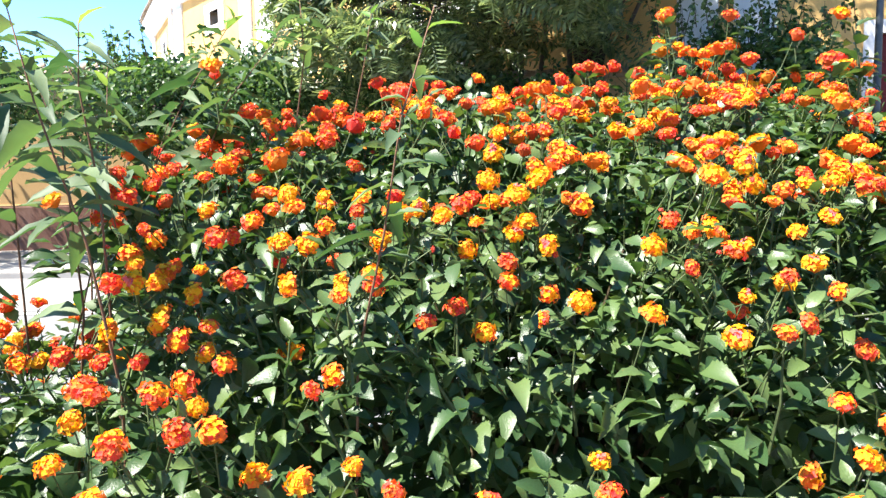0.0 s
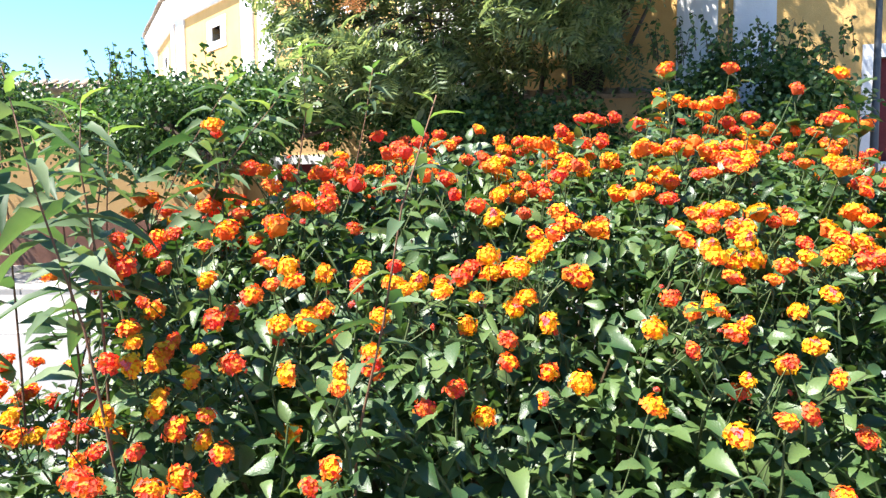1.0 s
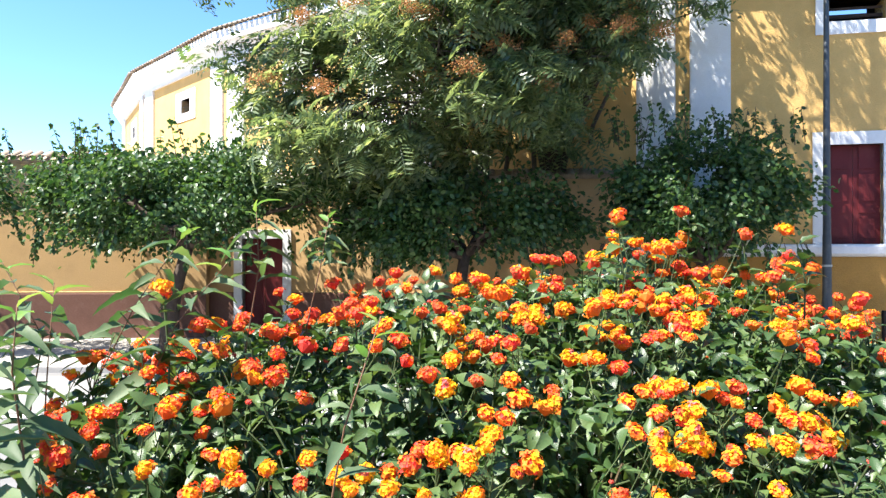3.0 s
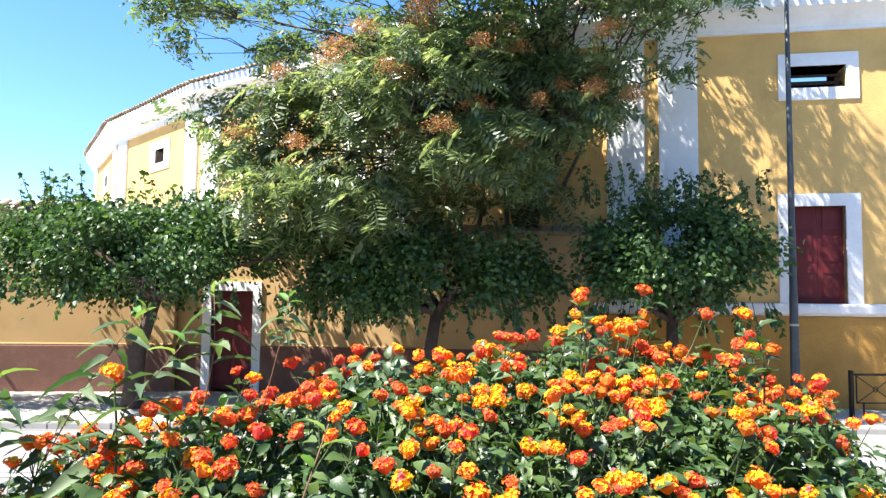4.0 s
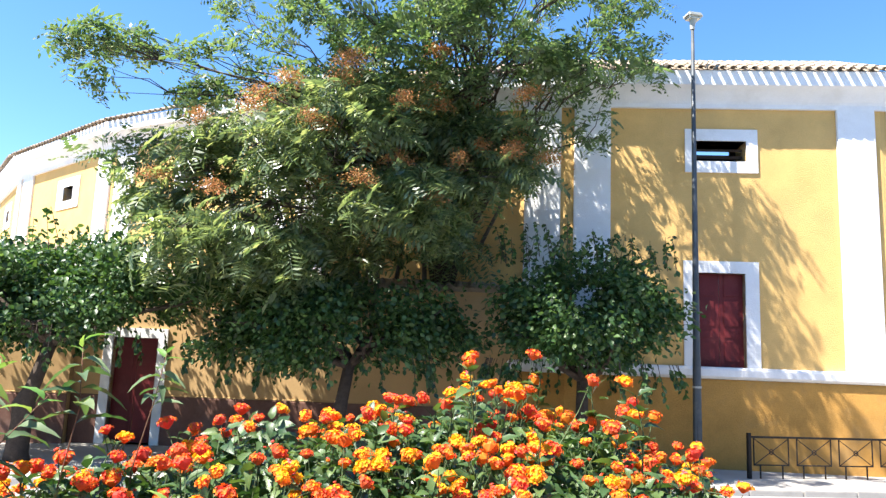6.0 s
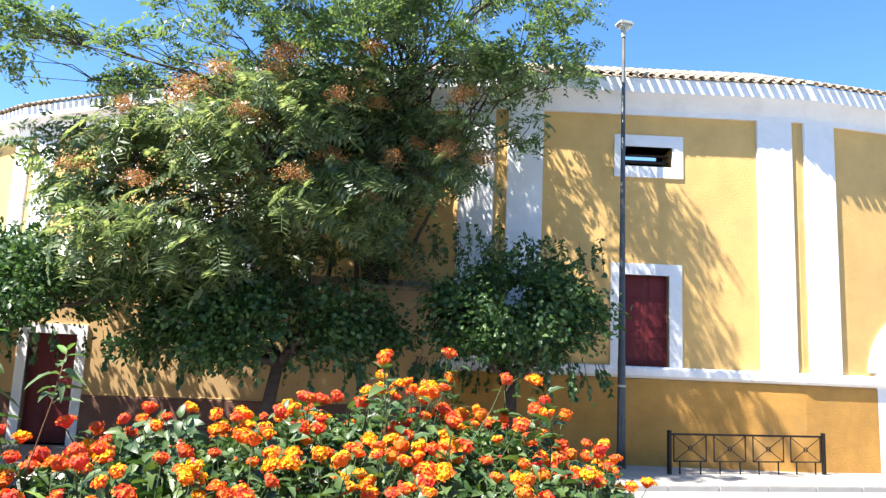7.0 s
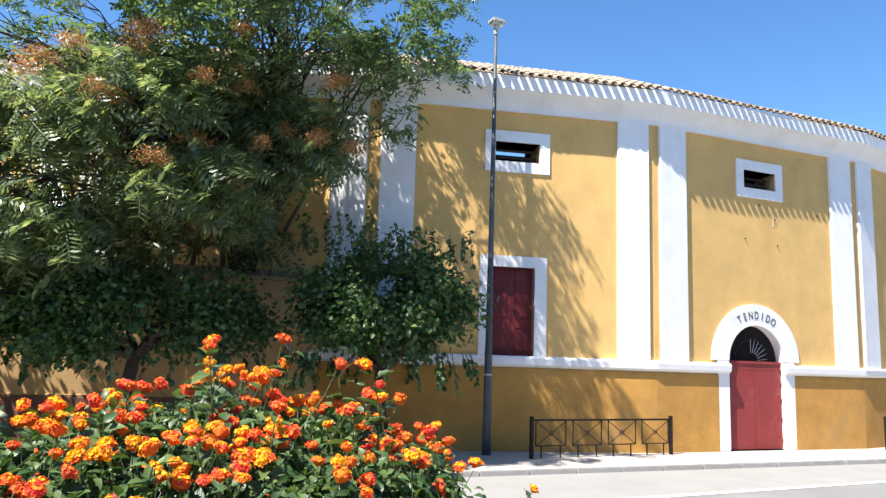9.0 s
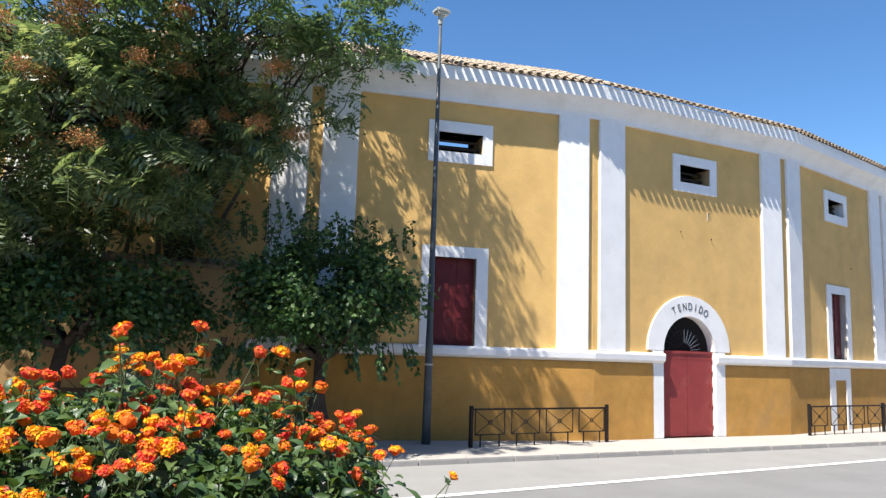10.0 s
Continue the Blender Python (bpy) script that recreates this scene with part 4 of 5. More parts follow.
def crest_y(x):
    """Where the bush is highest."""
    return np.interp(x, (-1.2, -0.5, 0.1, 0.3, 2.2), (2.5, 2.67, 3.1, 3.25, 3.2))


def bush_top(x, y):
    """Height of the bush over a place."""
    cy_, cz = crest_y(x), np.interp(x, CREST_X, CREST_Z)
    u = np.clip((y - 1.7) / (cy_ - 1.7), 0, 1)
    front = np.interp(y, (1.05, 1.25, 1.45, 1.7), (0.35, 0.75, 0.98, 1.15))
    top = np.where(y < 1.7, np.minimum(front, cz), 1.15 + (cz - 1.15) * (1.25 * u - 0.25 * u * u))
    top = top - 0.5 * np.clip(y - cy_ - 0.1, 0, 2) ** 2
    top = top - 0.24 * np.exp(-((x - 0.5) / 0.42) ** 2) * np.clip((1.9 - y) / 0.35, 0, 1)
    dip = 0.09 * noise.noise((2.6 * x, 2.6 * y, 1.0)) + 0.10 * noise.noise((6.5 * x, 6.5 * y, 2.0))
    right = 1.72 + 0.48 * np.clip((y - 1.8) / 1.4, 0, 1)
    edge = np.clip((right - x) / 0.2, 0, 1) ** 0.6 * np.clip((x + 1.55 - 0.35 * np.clip(y - 2.1, 0, 1.2)) / 0.3, 0, 1) ** 0.6
    far = np.clip((4.25 - y) / 0.3, 0, 1) ** 0.6
    top = (top + dip) * edge * far
    return np.where(x < -0.44 * y, np.minimum(top, 0.88), top)


def inside(x, y):
    return 1.08 < y < 4.2 and bush_top(x, y) > 0.35


# the bush is laid out in a frame of its own, scaled and set down here
BUSH_SIZE, BUSH_AT = 0.662, Vector((0.195, 0.43, 0.69))
BUSH_FLOOR = (ROAD_Z - BUSH_AT.z) / BUSH_SIZE
bush = thing("lantana_bush", "dense green lantana bush covered in orange and red flower heads", "flowering bush",
             m=Matrix.Translation(BUSH_AT) @ Matrix.Diagonal((BUSH_SIZE, BUSH_SIZE, BUSH_SIZE, 1)))
r = np.random.default_rng(21)

# flower heads: domes of small florets
FLORET = ([(0, 0, -0.15)] + [((0.62 if i % 2 else 1.0) * math.cos(math.pi * i / 4), (0.62 if i % 2 else 1.0) * math.sin(math.pi * i / 4), 0.12 if i % 2 else 0.05) for i in range(8)],
          [(0, 1 + i, 1 + (i + 1) % 8) for i in range(8)])


def head_mesh(kind, q):
    """A head 1 wide, facing +z. kind: mixed, yellow, red, ring (yellow round pink buds), young."""
    rr = np.random.default_rng(q)
    loc, nrm, mats, size = [], [], [], []
    wide, tall = rr.uniform(0.75, 1.0), rr.uniform(0.8, 1.35)
    rings = ((0.0, 1), (0.3, 6), (0.6, 12), (0.92, 17), (1.25, 19))
    for pol, n in rings:
        for i in range(n):
            if pol > 0.5 and rr.random() < 0.16 + 0.12 * (pol > 1.2):
                continue
            a = 2 * math.pi * (i + 0.7 * rr.random()) / n + pol * 3
            d = np.array((math.sin(pol) * math.cos(a), math.sin(pol) * math.sin(a), math.cos(pol)))
            loc.append(d * (0.43 * wide, 0.43, 0.30 * tall) * rr.uniform(0.78, 1.18))
            nrm.append(d + rr.normal(0, 0.34, 3))
            size.append(rr.uniform(0.085, 0.145) * (0.75 if pol < 0.4 else 1))
            w = rr.random()
            if kind == "mixed":
                mats.append(0 if (pol < 0.5 and w < 0.9) or (pol < 0.8 and w < 0.45) else (1 if w < 0.6 else 2))
            elif kind == "yellow":
                mats.append(0 if pol < 1.1 and w < 0.92 else 1)
            elif kind == "red":
                mats.append(2 if w < 0.62 else 1)
            elif kind == "ring":
                mats.append(3 if pol < 0.4 else (0 if w < 0.9 else 1))
            else:
                mats.append(3 if pol < 0.5 or w < 0.3 else 2)
    nrm = np.array(nrm)
    z = nrm / np.linalg.norm(nrm, axis=1, keepdims=True)
    x = np.cross(z, rr.normal(0, 1, z.shape))
    x /= np.linalg.norm(x, axis=1, keepdims=True)
    rot = np.stack([x, np.cross(z, x), z], axis=2)
    me = scatter("flower_head", *FLORET, np.array(loc), rot, np.array(size), [PETAL_Y, PETAL_O, PETAL_R, PETAL_P, STEM])
    me.polygons.foreach_set("material_index", np.repeat(np.array(mats, np.int32), len(FLORET[1])))
    # green calyx under the dome
    bm = bmesh.new()
    bm.from_mesh(me)
    k = len(bm.faces)
    tube(bm, [(0, 0, -0.22), (0, 0, -0.02), (0, 0, 0.1), (0, 0, 0.2)], [0.05, 0.30, 0.34, 0.22], 8)
    for i, f in enumerate(bm.faces):
        if i >= k:
            f.material_index = 1 if kind != "red" else 2
    bm.to_mesh(me)
    bm.free()
    return me


HEADS = [head_mesh(k, i) for i, k in enumerate(("mixed", "mixed", "mixed", "yellow", "yellow", "red", "red", "red", "ring", "young"))]
FAMILY = {"yellow": (3, 4, 8, 3), "mixed": (0, 1, 2, 4), "red": (5, 6, 7, 1)}
# heads that stand out: x, y, z, variant
MARKED = ((0.38, 2.77, 1.61, 3), (0.62, 2.83, 1.56, 3), (0.65, 2.49, 1.58, 4), (0.89, 3.05, 1.92, 0), (1.21, 3.22, 1.94, 5), (1.42, 2.75, 1.85, 3), (1.34, 2.67, 1.68, 5), (1.08, 2.70, 1.69, 6),
          (1.72, 2.77, 1.59, 5), (1.97, 2.85, 1.45, 3), (0.28, 3.24, 1.60, 1), (1.44, 3.12, 1.84, 7), (-0.72, 1.77, 1.145, 1), (-0.48, 1.63, 1.19, 5), (-0.92, 1.83, 1.27, 3), (-0.98, 1.74, 0.95, 4),
          (-0.82, 1.63, 0.94, 5), (-0.33, 1.65, 0.94, 3), (0.53, 1.39, 1.01, 8), (0.40, 1.49, 1.04, 3), (0.61, 1.73, 1.30, 4), (0.46, 1.69, 1.15, 4), (0.11, 1.86, 1.30, 4), (-0.70, 2.41, 1.66, 3))
head_places = [(Vector(m[:3]), m[3], 0.064 if m[1] < 2 else 0.08) for m in MARKED]
stem_bm = bmesh.new()
LEAF_SPRIG = (leaf_template(0.58, 0.10, 0.35, 6, 0.06, 0.015), leaf_template(0.52, 0.28, 0.2, 6, 0.06, 0.02), leaf_template(0.62, 0.16, 0.55, 6, 0.06, 0.015))
sprig_leaf = ([], [], [])


def add_sprig(x, y, lift, heads, length=0.24, grown=1.0, wild=0.24):
    """A shoot of the bush: a stem, crossed pairs of leaves that get smaller upwards, heads on thin stalks at the top."""
    p = Vector((x, y, float(bush_top(x, y))))
    gx = float(bush_top(x + 0.06, y) - bush_top(x - 0.06, y)) / 0.12
    gy = float(bush_top(x, y + 0.06) - bush_top(x, y - 0.06)) / 0.12
    up = Vector((-0.45 * max(-1.2, min(1.2, gx)), -0.45 * max(-1.2, min(1.2, gy)), 1.0)) + Vector(r.normal(0, wild, 3))
    up.normalize()
    tip = p + up * lift
    foot = tip - up * length + Vector(r.normal(0, 0.025, 3))
    bend = foot.lerp(tip, 0.5) + Vector(r.normal(0, 0.012, 3))
    tube(stem_bm, [foot, bend, tip], [0.0042, 0.0034, 0.0022], 5, False)
    e1 = up.orthogonal().normalized()
    e2 = up.cross(e1)
    a0 = r.uniform(0, 6.28)
    nodes = int(r.integers(3, 6))
    for i in range(nodes):
        u = 0.2 + 0.78 * i / (nodes - 1)
        at = foot.lerp(bend, 2 * u) if u < 0.5 else bend.lerp(tip, 2 * u - 1)
        for half in (0, math.pi):
            if r.random() < 0.08:
                continue
            a = a0 + i * math.pi / 2 + half + r.normal(0, 0.2)
            side = e1 * math.cos(a) + e2 * math.sin(a)
            el = r.normal(0.1 + 0.5 * u, 0.22)
            d = side * math.cos(el) + up * math.sin(el)
            face = up * math.cos(el) - side * math.sin(el) + Vector(r.normal(0, 0.22, 3))
            sprig_leaf[int(r.integers(3))].append((at + side * 0.006, d, face, (0.100 - 0.046 * u) * grown * r.uniform(0.8, 1.2)))
    family = ("yellow", "mixed", "red")[int(np.searchsorted((0.29, 0.58), r.random() + (0.2 if x < 0.2 and y > 2 else 0.0)))]
    a0 = r.uniform(0, 6.28)
    for i in range(heads):
        a = a0 + 2 * math.pi * i / max(heads, 2) + r.normal(0, 0.3)
        out = 0.0 if heads == 1 else r.uniform(0.045, 0.075)
        q = tip + (e1 * math.cos(a) + e2 * math.sin(a)) * out + up * r.uniform(0.01, 0.045)
        near = [h for h in head_places if (h[0] - q).length < 0.05]
        if near:
            continue
        v = FAMILY[family][int(r.integers(4))] if r.random() < 0.75 else int(r.integers(9))
        head_places.append((q, v, float(r.uniform(0.045, 0.07) if y < 1.95 else r.uniform(0.056, 0.088))))
        tube(stem_bm, [bend.lerp(tip, 0.6), q - up * 0.015], [0.0022, 0.0016], 4, False)


def head_count(x, y):
    n = int(r.choice(6, p=(0.16, 0.25, 0.24, 0.20, 0.10, 0.05) if y < 2.2 else (0.38, 0.22, 0.18, 0.13, 0.06, 0.03)))
    if y < 1.6 and r.random() < (0.6 if x > 0.4 else 0.3):
        n = min(n, 1)
    return n


feet = []
tries = 0
while len(feet) < 520 and tries < 30000:
    tries += 1
    x, y = float(r.uniform(-1.5, 2.3)), float(r.uniform(1.2, 4.0) if r.random() < 0.7 else r.uniform(1.2, 2.2))
    if not inside(x, y) or y > crest_y(x) + 0.6:
        continue
    p = Vector((x, y, float(bush_top(x, y))))
    if any((p - q).length < 0.092 for q in feet):
        continue
    # hollows between the tufts
    if noise.noise((x * 3.1, y * 3.1, 5.0)) < -0.12 or (x > 0.3 and y < 1.65 and r.random() < 0.45):
        continue
    feet.append(p)
    add_sprig(x, y, float(r.uniform(-0.07, 0.035)), head_count(x, y), float(r.uniform(0.18, 0.28)), 1.15 if y > 2.2 else 0.88)
# taller sprigs that stand out of the bush
for x, y, lift, heads in ((0.93, 3.2, 0.15, 3), (1.05, 3.28, 0.19, 4), (1.18, 3.25, 0.17, 3), (1.12, 3.1, 0.10, 3), (1.55, 3.1, 0.10, 3), (1.64, 3.15, 0.13, 4), (1.82, 3.0, 0.10, 3), (2.02, 3.0, 0.10, 2),
                          (2.12, 2.9, 0.10, 3), (0.6, 3.2, 0.08, 3), (0.3, 3.25, 0.08, 3), (0.12, 3.15, 0.07, 2), (-0.6, 2.6, 0.12, 3), (-0.66, 2.5, 0.10, 4), (-0.2, 2.9, 0.09, 2), (-0.95, 2.5, 0.09, 3), (2.2, 3.1, 0.08, 2)):
    add_sprig(x, y, lift - 0.035, heads, 0.30, 1.15)
# shoots and leaves below the heads that stand out
for m in MARKED:
    if m[1] > 2.2:
        add_sprig(m[0], m[1], max(0.0, m[2] - float(bush_top(m[0], m[1])) - 0.04), 1, 0.36, 1.25, 0.08)
    for i in range(8):
        u = r.uniform(0.15, 1.0)
        a = r.uniform(0, 6.28)
        sprig_leaf[i % 3].append((Vector(m[:3]) + Vector((r.normal(0, 0.02), r.normal(0, 0.02), -0.03 - 0.2 * u)), Vector((math.cos(a), math.sin(a), 0.25)), Vector((0, 0, 1)) + Vector(r.normal(0, 0.3, 3)), r.uniform(0.05, 0.09) * (0.5 + 0.6 * u)))
for tpl, rows in zip(LEAF_SPRIG, sprig_leaf):
    d = np.array([row[1] for row in rows])
    d /= np.linalg.norm(d, axis=1, keepdims=True)
    x_ = np.cross(d, np.array([row[2] for row in rows]))
    x_ /= np.linalg.norm(x_, axis=1, keepdims=True) + 1e-9
    rot = np.stack([x_, d, np.cross(x_, d)], axis=2)
    tagged(part("sprig_foliage", scatter("sprig_foliage", *tpl, np.array([row[0] for row in rows]), rot, np.array([row[3] for row in rows]), LANTANA_LEAF, smooth=True), None, bush, "paired crinkled green leaves"), kind="stuff")
# small pink buds
for i in range(110):
    x, y = r.uniform(-1.0, 2.0), r.uniform(1.25, 3.8)
    if inside(x, y):
        head_places.append((Vector((x, y, bush_top(x, y) + r.uniform(-0.06, 0.05))), 9, float(r.uniform(0.014, 0.024))))
near_first = sorted(head_places, key=lambda h: h[0].y + 0.9 * (h[0].z < bush_top(h[0].x, h[0].y) - 0.02))
single = {id(h) for h in head_places[:24]} | {id(h) for h in near_first[:274]}
rest_v, rest_f, rest_m = [], [], []
for h in head_places:
    p, v, s = h
    out = Vector((0.15 * (p.x - 0.3), -0.25 if p.y < 2.4 else 0.05, 1.0)) + Vector(r.normal(0, 0.36, 3))
    if p.y < 2.0:
        out += Vector((0, -0.55, -0.1))
    q = out.normalized().to_track_quat("Z", "Y").to_matrix().to_4x4()
    head_m = (Matrix.Translation(p) @ q @ pose(0, 0, 0, 0, 0, r.uniform(0, 360)) @ Matrix.Diagonal((s, s, s, 1)))
    if id(h) in single:
        part("flower_head", HEADS[v], None, bush, "", head_m)
    else:
        b = len(rest_v)
        rest_v += [head_m @ q.co for q in HEADS[v].vertices]
        rest_f += [tuple(b + i for i in q.vertices) for q in HEADS[v].polygons]
        rest_m += [q.material_index for q in HEADS[v].polygons]
    low = p - out.normalized() * 0.10 - Vector((0, 0, 0.05)) + Vector(r.normal(0, 0.02, 3))
    lower = low + Vector(((0.3 - p.x) * 0.12, (2.7 - p.y) * 0.15, -0.22 if p.y > 2 else -0.12)) + Vector(r.normal(0, 0.04, 3))
    tube(stem_bm, [lower, low, p - out.normalized() * s * 0.3], [0.0026, 0.0019, 0.0014], 4, False)
me = bpy.data.meshes.new("far_blossom")
me.from_pydata(rest_v, [], rest_f)
for m in HEADS[0].materials:
    me.materials.append(m)
me.polygons.foreach_set("material_index", rest_m)
tagged(part("far_blossom", me, None, bush, "orange and red flower heads"), kind="stuff")
tagged(part("stalk_growth", stem_bm, STEM, bush, "thin green flower stalks"), kind="stuff")
for i in range(70):
    a = r.uniform(0, 6.28)
    base = Vector((0.35 + 0.35 * math.cos(a), 2.7 + 0.3 * math.sin(a), BUSH_FLOOR))
    x, y = r.uniform(-1.2, 1.9), r.uniform(1.9, 3.8)
    if not inside(x, y):
        continue
    tip = Vector((x, y, bush_top(x, y) - 0.12))
    part("woody_stem", tube(bmesh.new(), wander(base, tip, 5, 0.05, r), [0.016, 0.013, 0.010, 0.008, 0.006, 0.004], 5, False), STEM_BROWN, bush, "brown woody stem")


def bush_leaves(n, depth, lo, hi, y_lo=1.08, y_hi=4.15, skirt=False):
    loc, dirs, size = [], [], []
    while len(loc) < n:
        x, y = r.uniform(-1.55, 2.35), r.uniform(y_lo, y_hi)
        if not inside(x, y):
            continue
        z = bush_top(x, y) - abs(r.normal(0, depth)) - 0.02
        if y < 2.0:
            z -= r.uniform(0, 0.25) ** 1.2
        if y < 1.75 and r.random() < 0.35 and not skirt:
            continue
        if x > 0.4 and y < 1.62 and r.random() < (0.85 if not skirt else 0.65):
            continue
        # hollows between the tufts
        if math.sin(7.9 * x + 2.2 * math.sin(5.1 * y)) * math.sin(8.7 * y + 1.7 * math.sin(6.3 * x)) < -0.25 and not skirt and r.random() < 0.75:
            continue
        if skirt:
            if y < 1.75 and r.random() < 0.75:
                continue
            z = r.uniform(BUSH_FLOOR + 0.15, bush_top(x, y) - (0.4 if x > 0.3 and y < 1.8 else 0.26))
        if z < BUSH_FLOOR + 0.1:
            continue
        loc.append((x, y, z))
        dirs.append((r.normal() + 0.4 * (x - 0.3), r.normal() - (0.9 if y < 2 else 0.25), r.normal(-0.25, 0.45)))
        size.append(r.uniform(lo, hi))
    return np.array(loc), np.array(dirs), np.array(size)


for tpl in (leaf_template(0.56, 0.10, 0.4, 5, 0.07, 0.02), leaf_template(0.5, 0.3, 0.15, 5, 0.07, 0.025), leaf_template(0.60, 0.2, 0.6, 5, 0.07, 0.02)):
    l, d, s = bush_leaves(5000, 0.15, 0.03, 0.072)
    tagged(part("foliage", scatter("foliage", *tpl, l, turns(d, 0.5, r), s, LANTANA_LEAF), None, bush, "crinkled green leaves"), kind="stuff")
l, d, s = bush_leaves(26000, 0.55, 0.07, 0.12, skirt=True)
tagged(part("inner_foliage", scatter("inner_foliage", *LEAF_BROAD, l, turns(d, 0.5, r), s, LANTANA_LEAF), None, bush), kind="stuff")
# nearest single leaves
LEAF_NEAR = []
for q in range(5):
    LEAF_NEAR.append(scatter("leaf", *leaf_template(0.56 + 0.04 * (q % 3), 0.14 + 0.04 * q, 0.2 + 0.12 * q, 14, 0.06, 0.016), np.zeros((1, 3)), np.eye(3)[None], np.ones(1), LANTANA_NEAR, smooth=True))
l, d, s = bush_leaves(150, 0.05, 0.06, 0.105, 1.15, 2.0)
for i in range(len(l)):
    R = Matrix(turns(d[i:i + 1], 0.4, r)[0].tolist()).to_4x4()
    part("leaf", LEAF_NEAR[i % 5], None, bush, m=Matrix.Translation(Vector(l[i]) + Vector((0, -0.04, 0.02))) @ R @ Matrix.Diagonal((s[i], s[i], s[i], 1)))

# ---- tall leafy shoots ----


def shoot(points, leaf_len, n, seed, young=True, rad=0.005, from_u=0.25):
    """An upright shoot of another plant: bent reddish stem, long pointed leaves in turn, paler at the tip."""
    rr = np.random.default_rng(seed)
    pts = [BUSH_AT + BUSH_SIZE * Vector(p) for p in points]
    pts = [Vector((pts[0].x, pts[0].y, ROAD_Z + 0.1))] + pts
    leaf_len, rad, from_u = 1.05 * leaf_len * BUSH_SIZE, rad * BUSH_SIZE, (from_u * (len(points) - 1) + 1) / len(points)
    t = thing("leafy_shoot", "tall upright shoot with long pointed green leaves", "shoot", "shoots beside the bush", m=Matrix.Translation(pts[0]))
    rel = [p - pts[0] for p in pts]
    bm = bmesh.new()
    k = len(rel)
    tube(bm, rel, [rad * (1 - 0.75 * i / (k - 1)) for i in range(k)], 6)
    part("stem", bm, STEM_RED, t, smooth=True)
    for i in range(n):
        u = from_u + (1 - from_u) * (i + 0.5) / n
        f = u * (k - 1)
        p = rel[int(f)].lerp(rel[min(int(f) + 1, k - 1)], f - int(f))
        a = 2.4 * i + rr.normal(0, 0.3) + seed
        last = young and i >= n - 3
        el = 0.9 if last else rr.uniform(-0.1, 0.6)
        d = np.array([[math.cos(a) * math.cos(el), math.sin(a) * math.cos(el), math.sin(el)]])
        sz = leaf_len * rr.uniform(0.75, 1.15) * (0.5 if last else (0.8 if u > 0.8 else 1.0))
        me = scatter("leaf", *leaf_template(0.31 + 0.08 * rr.random(), 0.2, rr.uniform(0.35, 1.05), 7, 0.06, 0.012), np.zeros((1, 3)), turns(d, 0.3, rr), np.ones(1) * sz, YOUNG_LEAF if last else SHOOT_LEAF, smooth=True)
        part("leaf", me, None, t, "pale young leaf" if last else "", Matrix.Translation(p))
    return t


shoot(((-0.22, 1.57, 0.2), (-0.19, 1.56, 0.7), (-0.18, 1.55, 0.95), (-0.12, 1.55, 1.2), (-0.08, 1.55, 1.43), (-0.01, 1.55, 1.645)), 0.10, 20, 1, from_u=0.4)
shoot(((-0.66, 1.52, 0.2), (-0.64, 1.5, 0.9), (-0.69, 1.5, 1.2), (-0.77, 1.5, 1.47), (-0.82, 1.5, 1.70)), 0.135, 20, 2, from_u=0.5)
shoot(((-0.72, 1.72, 0.2), (-0.74, 1.7, 0.9), (-0.75, 1.7, 1.3), (-0.78, 1.7, 1.52), (-0.77, 1.7, 1.66)), 0.125, 18, 3, from_u=0.5)
shoot(((-0.98, 1.9, 0.2), (-0.9, 1.9, 1.0), (-0.95, 1.95, 1.4), (-1.02, 1.95, 1.62)), 0.13, 18, 4, from_u=0.5)
shoot(((-0.7, 2.3, 0.3), (-0.8, 2.35, 1.2), (-0.66, 2.4, 1.55), (-0.5, 2.45, 1.76)), 0.14, 18, 6, from_u=0.45)
shoot(((-0.62, 2.6, 0.3), (-0.5, 2.6, 1.4), (-0.45, 2.6, 1.72), (-0.46, 2.6, 1.93)), 0.13, 14, 7, from_u=0.6)
shoot(((-1.05, 2.6, 0.3), (-1.0, 2.6, 1.3), (-0.85, 2.6, 1.6), (-0.68, 2.62, 1.86)), 0.14, 18, 8, from_u=0.55)
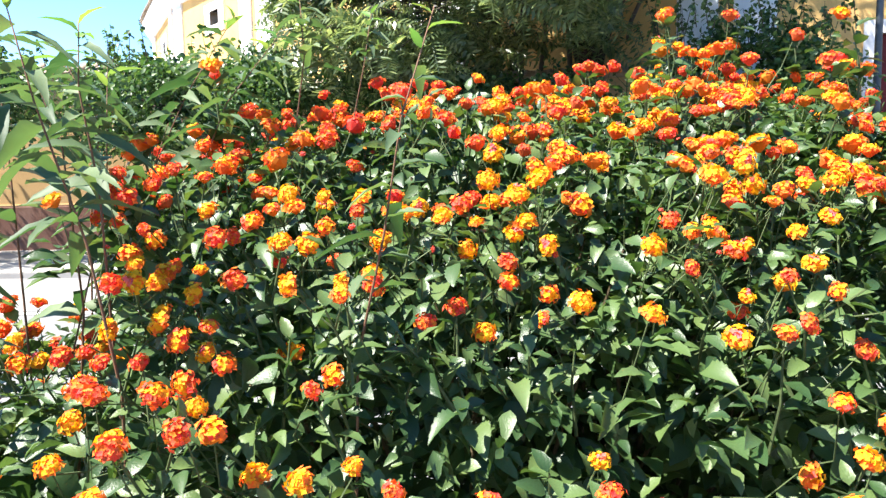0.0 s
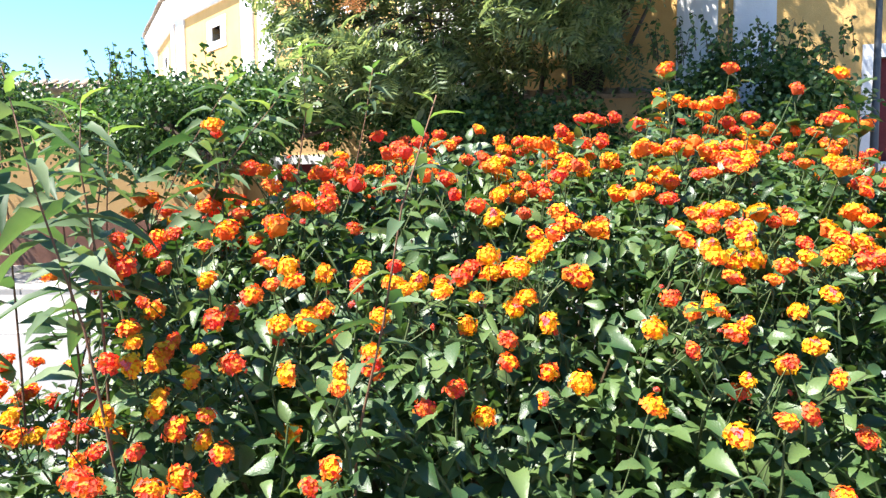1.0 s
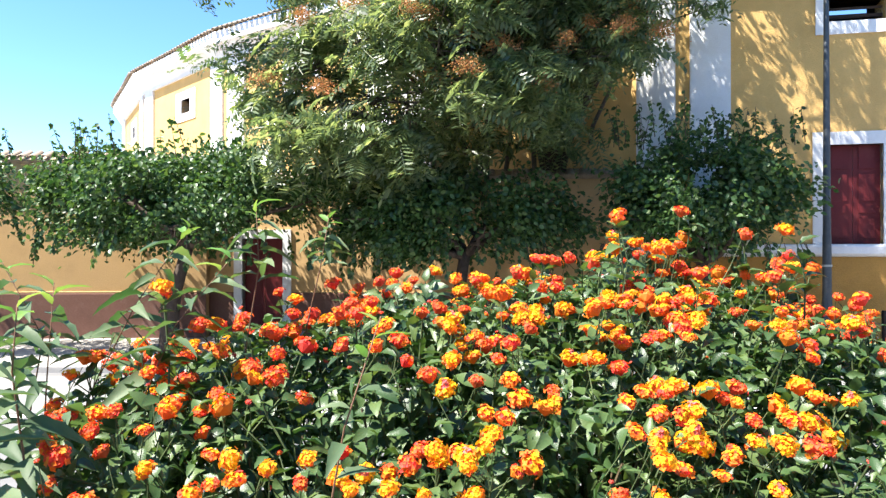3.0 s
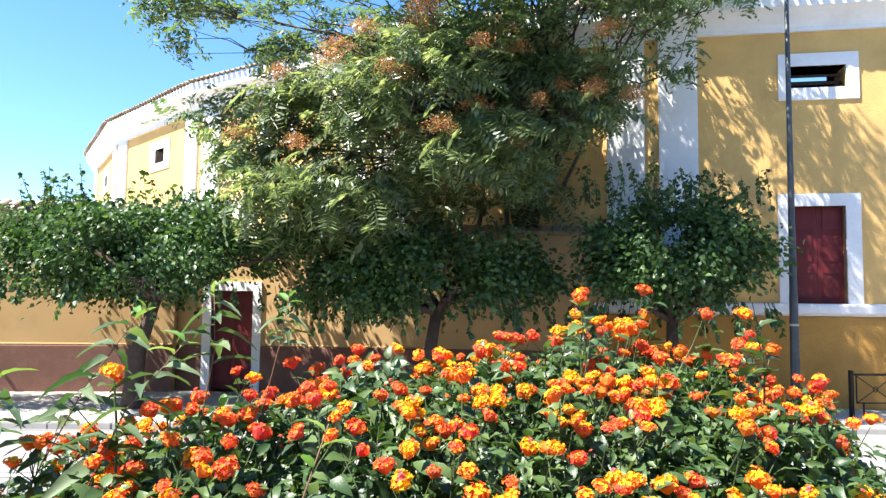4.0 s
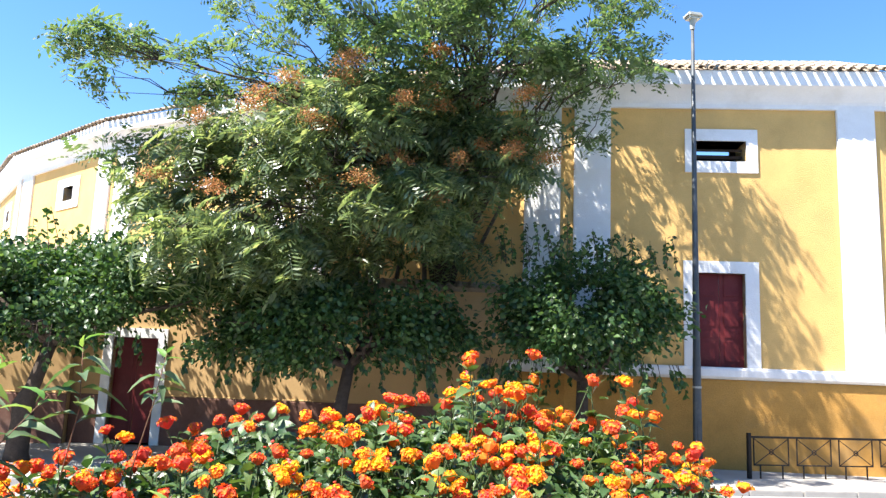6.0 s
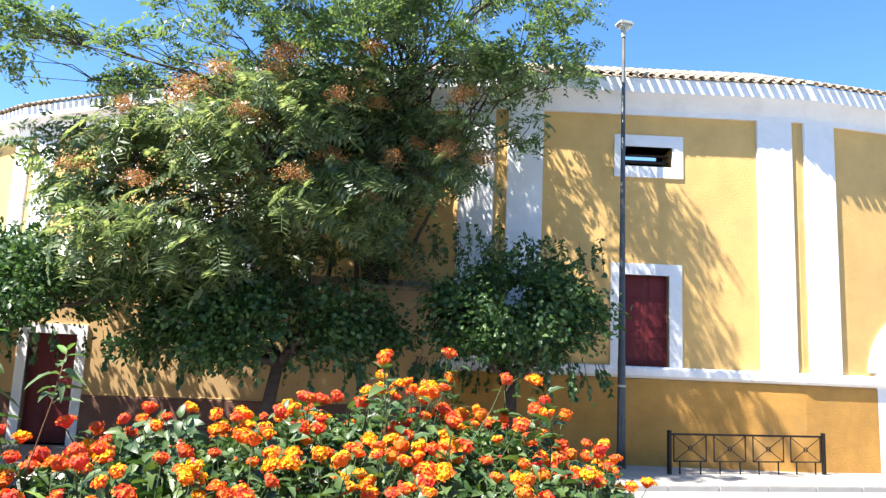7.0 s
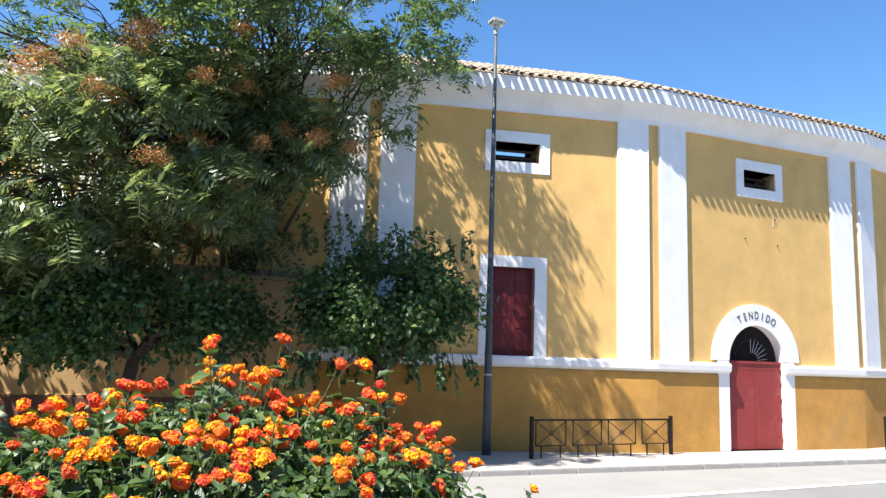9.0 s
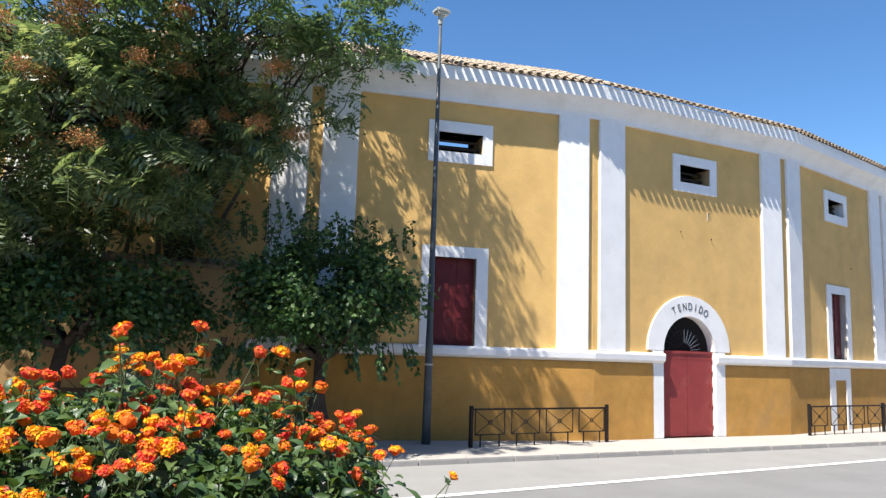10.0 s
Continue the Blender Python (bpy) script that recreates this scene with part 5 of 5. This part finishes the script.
shoot(((-1.2, 2.5, 0.3), (-1.15, 2.5, 1.2), (-1.1, 2.5, 1.5), (-1.2, 2.45, 1.74)), 0.14, 17, 9, from_u=0.55)
shoot(((-1.1, 1.6, 0.2), (-1.05, 1.55, 0.8), (-0.97, 1.52, 1.05), (-0.92, 1.5, 1.2)), 0.09, 9, 10, from_u=0.5)
shoot(((-0.3, 2.8, 0.4), (-0.32, 2.8, 1.5), (-0.27, 2.8, 1.72), (-0.24, 2.8, 1.90)), 0.11, 14, 12, from_u=0.65)

# thicket of lower shoots at the edge of the bush
wild = np.random.default_rng(33)
for i in range(6):
    x, y, h = wild.uniform(-1.35, -0.72), wild.uniform(1.95, 2.75), wild.uniform(1.25, 1.72)
    lean = wild.normal(0.03, 0.10)
    shoot(((x, y, 0.3), (x + 0.2 * lean, y, 0.6 * h), (x + 0.6 * lean, y + 0.02, 0.85 * h), (x + lean, y + 0.03, h)), float(wild.uniform(0.13, 0.185)), 17, 40 + i, i % 3 == 0, from_u=0.4)

# soil under the bush
bm = bmesh.new()
n = 40
for (x0, x1, y0, y1) in ((-1.1, 1.9, 1.0, 3.4),):
    round_off = lambda i, j: 1 - 0.28 * (2 * j / n - 1) ** 4 * abs(2 * i / n - 1)
    g = [[bm.verts.new(((x0 + x1) / 2 + (x1 - x0) / 2 * (2 * i / n - 1) * round_off(i, j) + 0.05 * noise.noise((i * 0.4, j * 0.4, 3)), (y0 + y1) / 2 + (y1 - y0) / 2 * (2 * j / n - 1) * round_off(j, i) + 0.05 * noise.noise((i * 0.4, j * 0.4, 7)), ROAD_Z + 0.02 + 0.13 * math.sin(math.pi * i / n) ** 0.5 * math.sin(math.pi * j / n) ** 0.5 + 0.015 * noise.noise((i * 0.7, j * 0.7, 0)))) for i in range(n + 1)] for j in range(n + 1)]
    for j in range(n):
        for i in range(n):
            bm.faces.new((g[j][i], g[j][i + 1], g[j + 1][i + 1], g[j + 1][i]))
tagged(part("planting_bed", bm, SOIL), "dark soil bed under the bush", "flower bed", kind="structure")
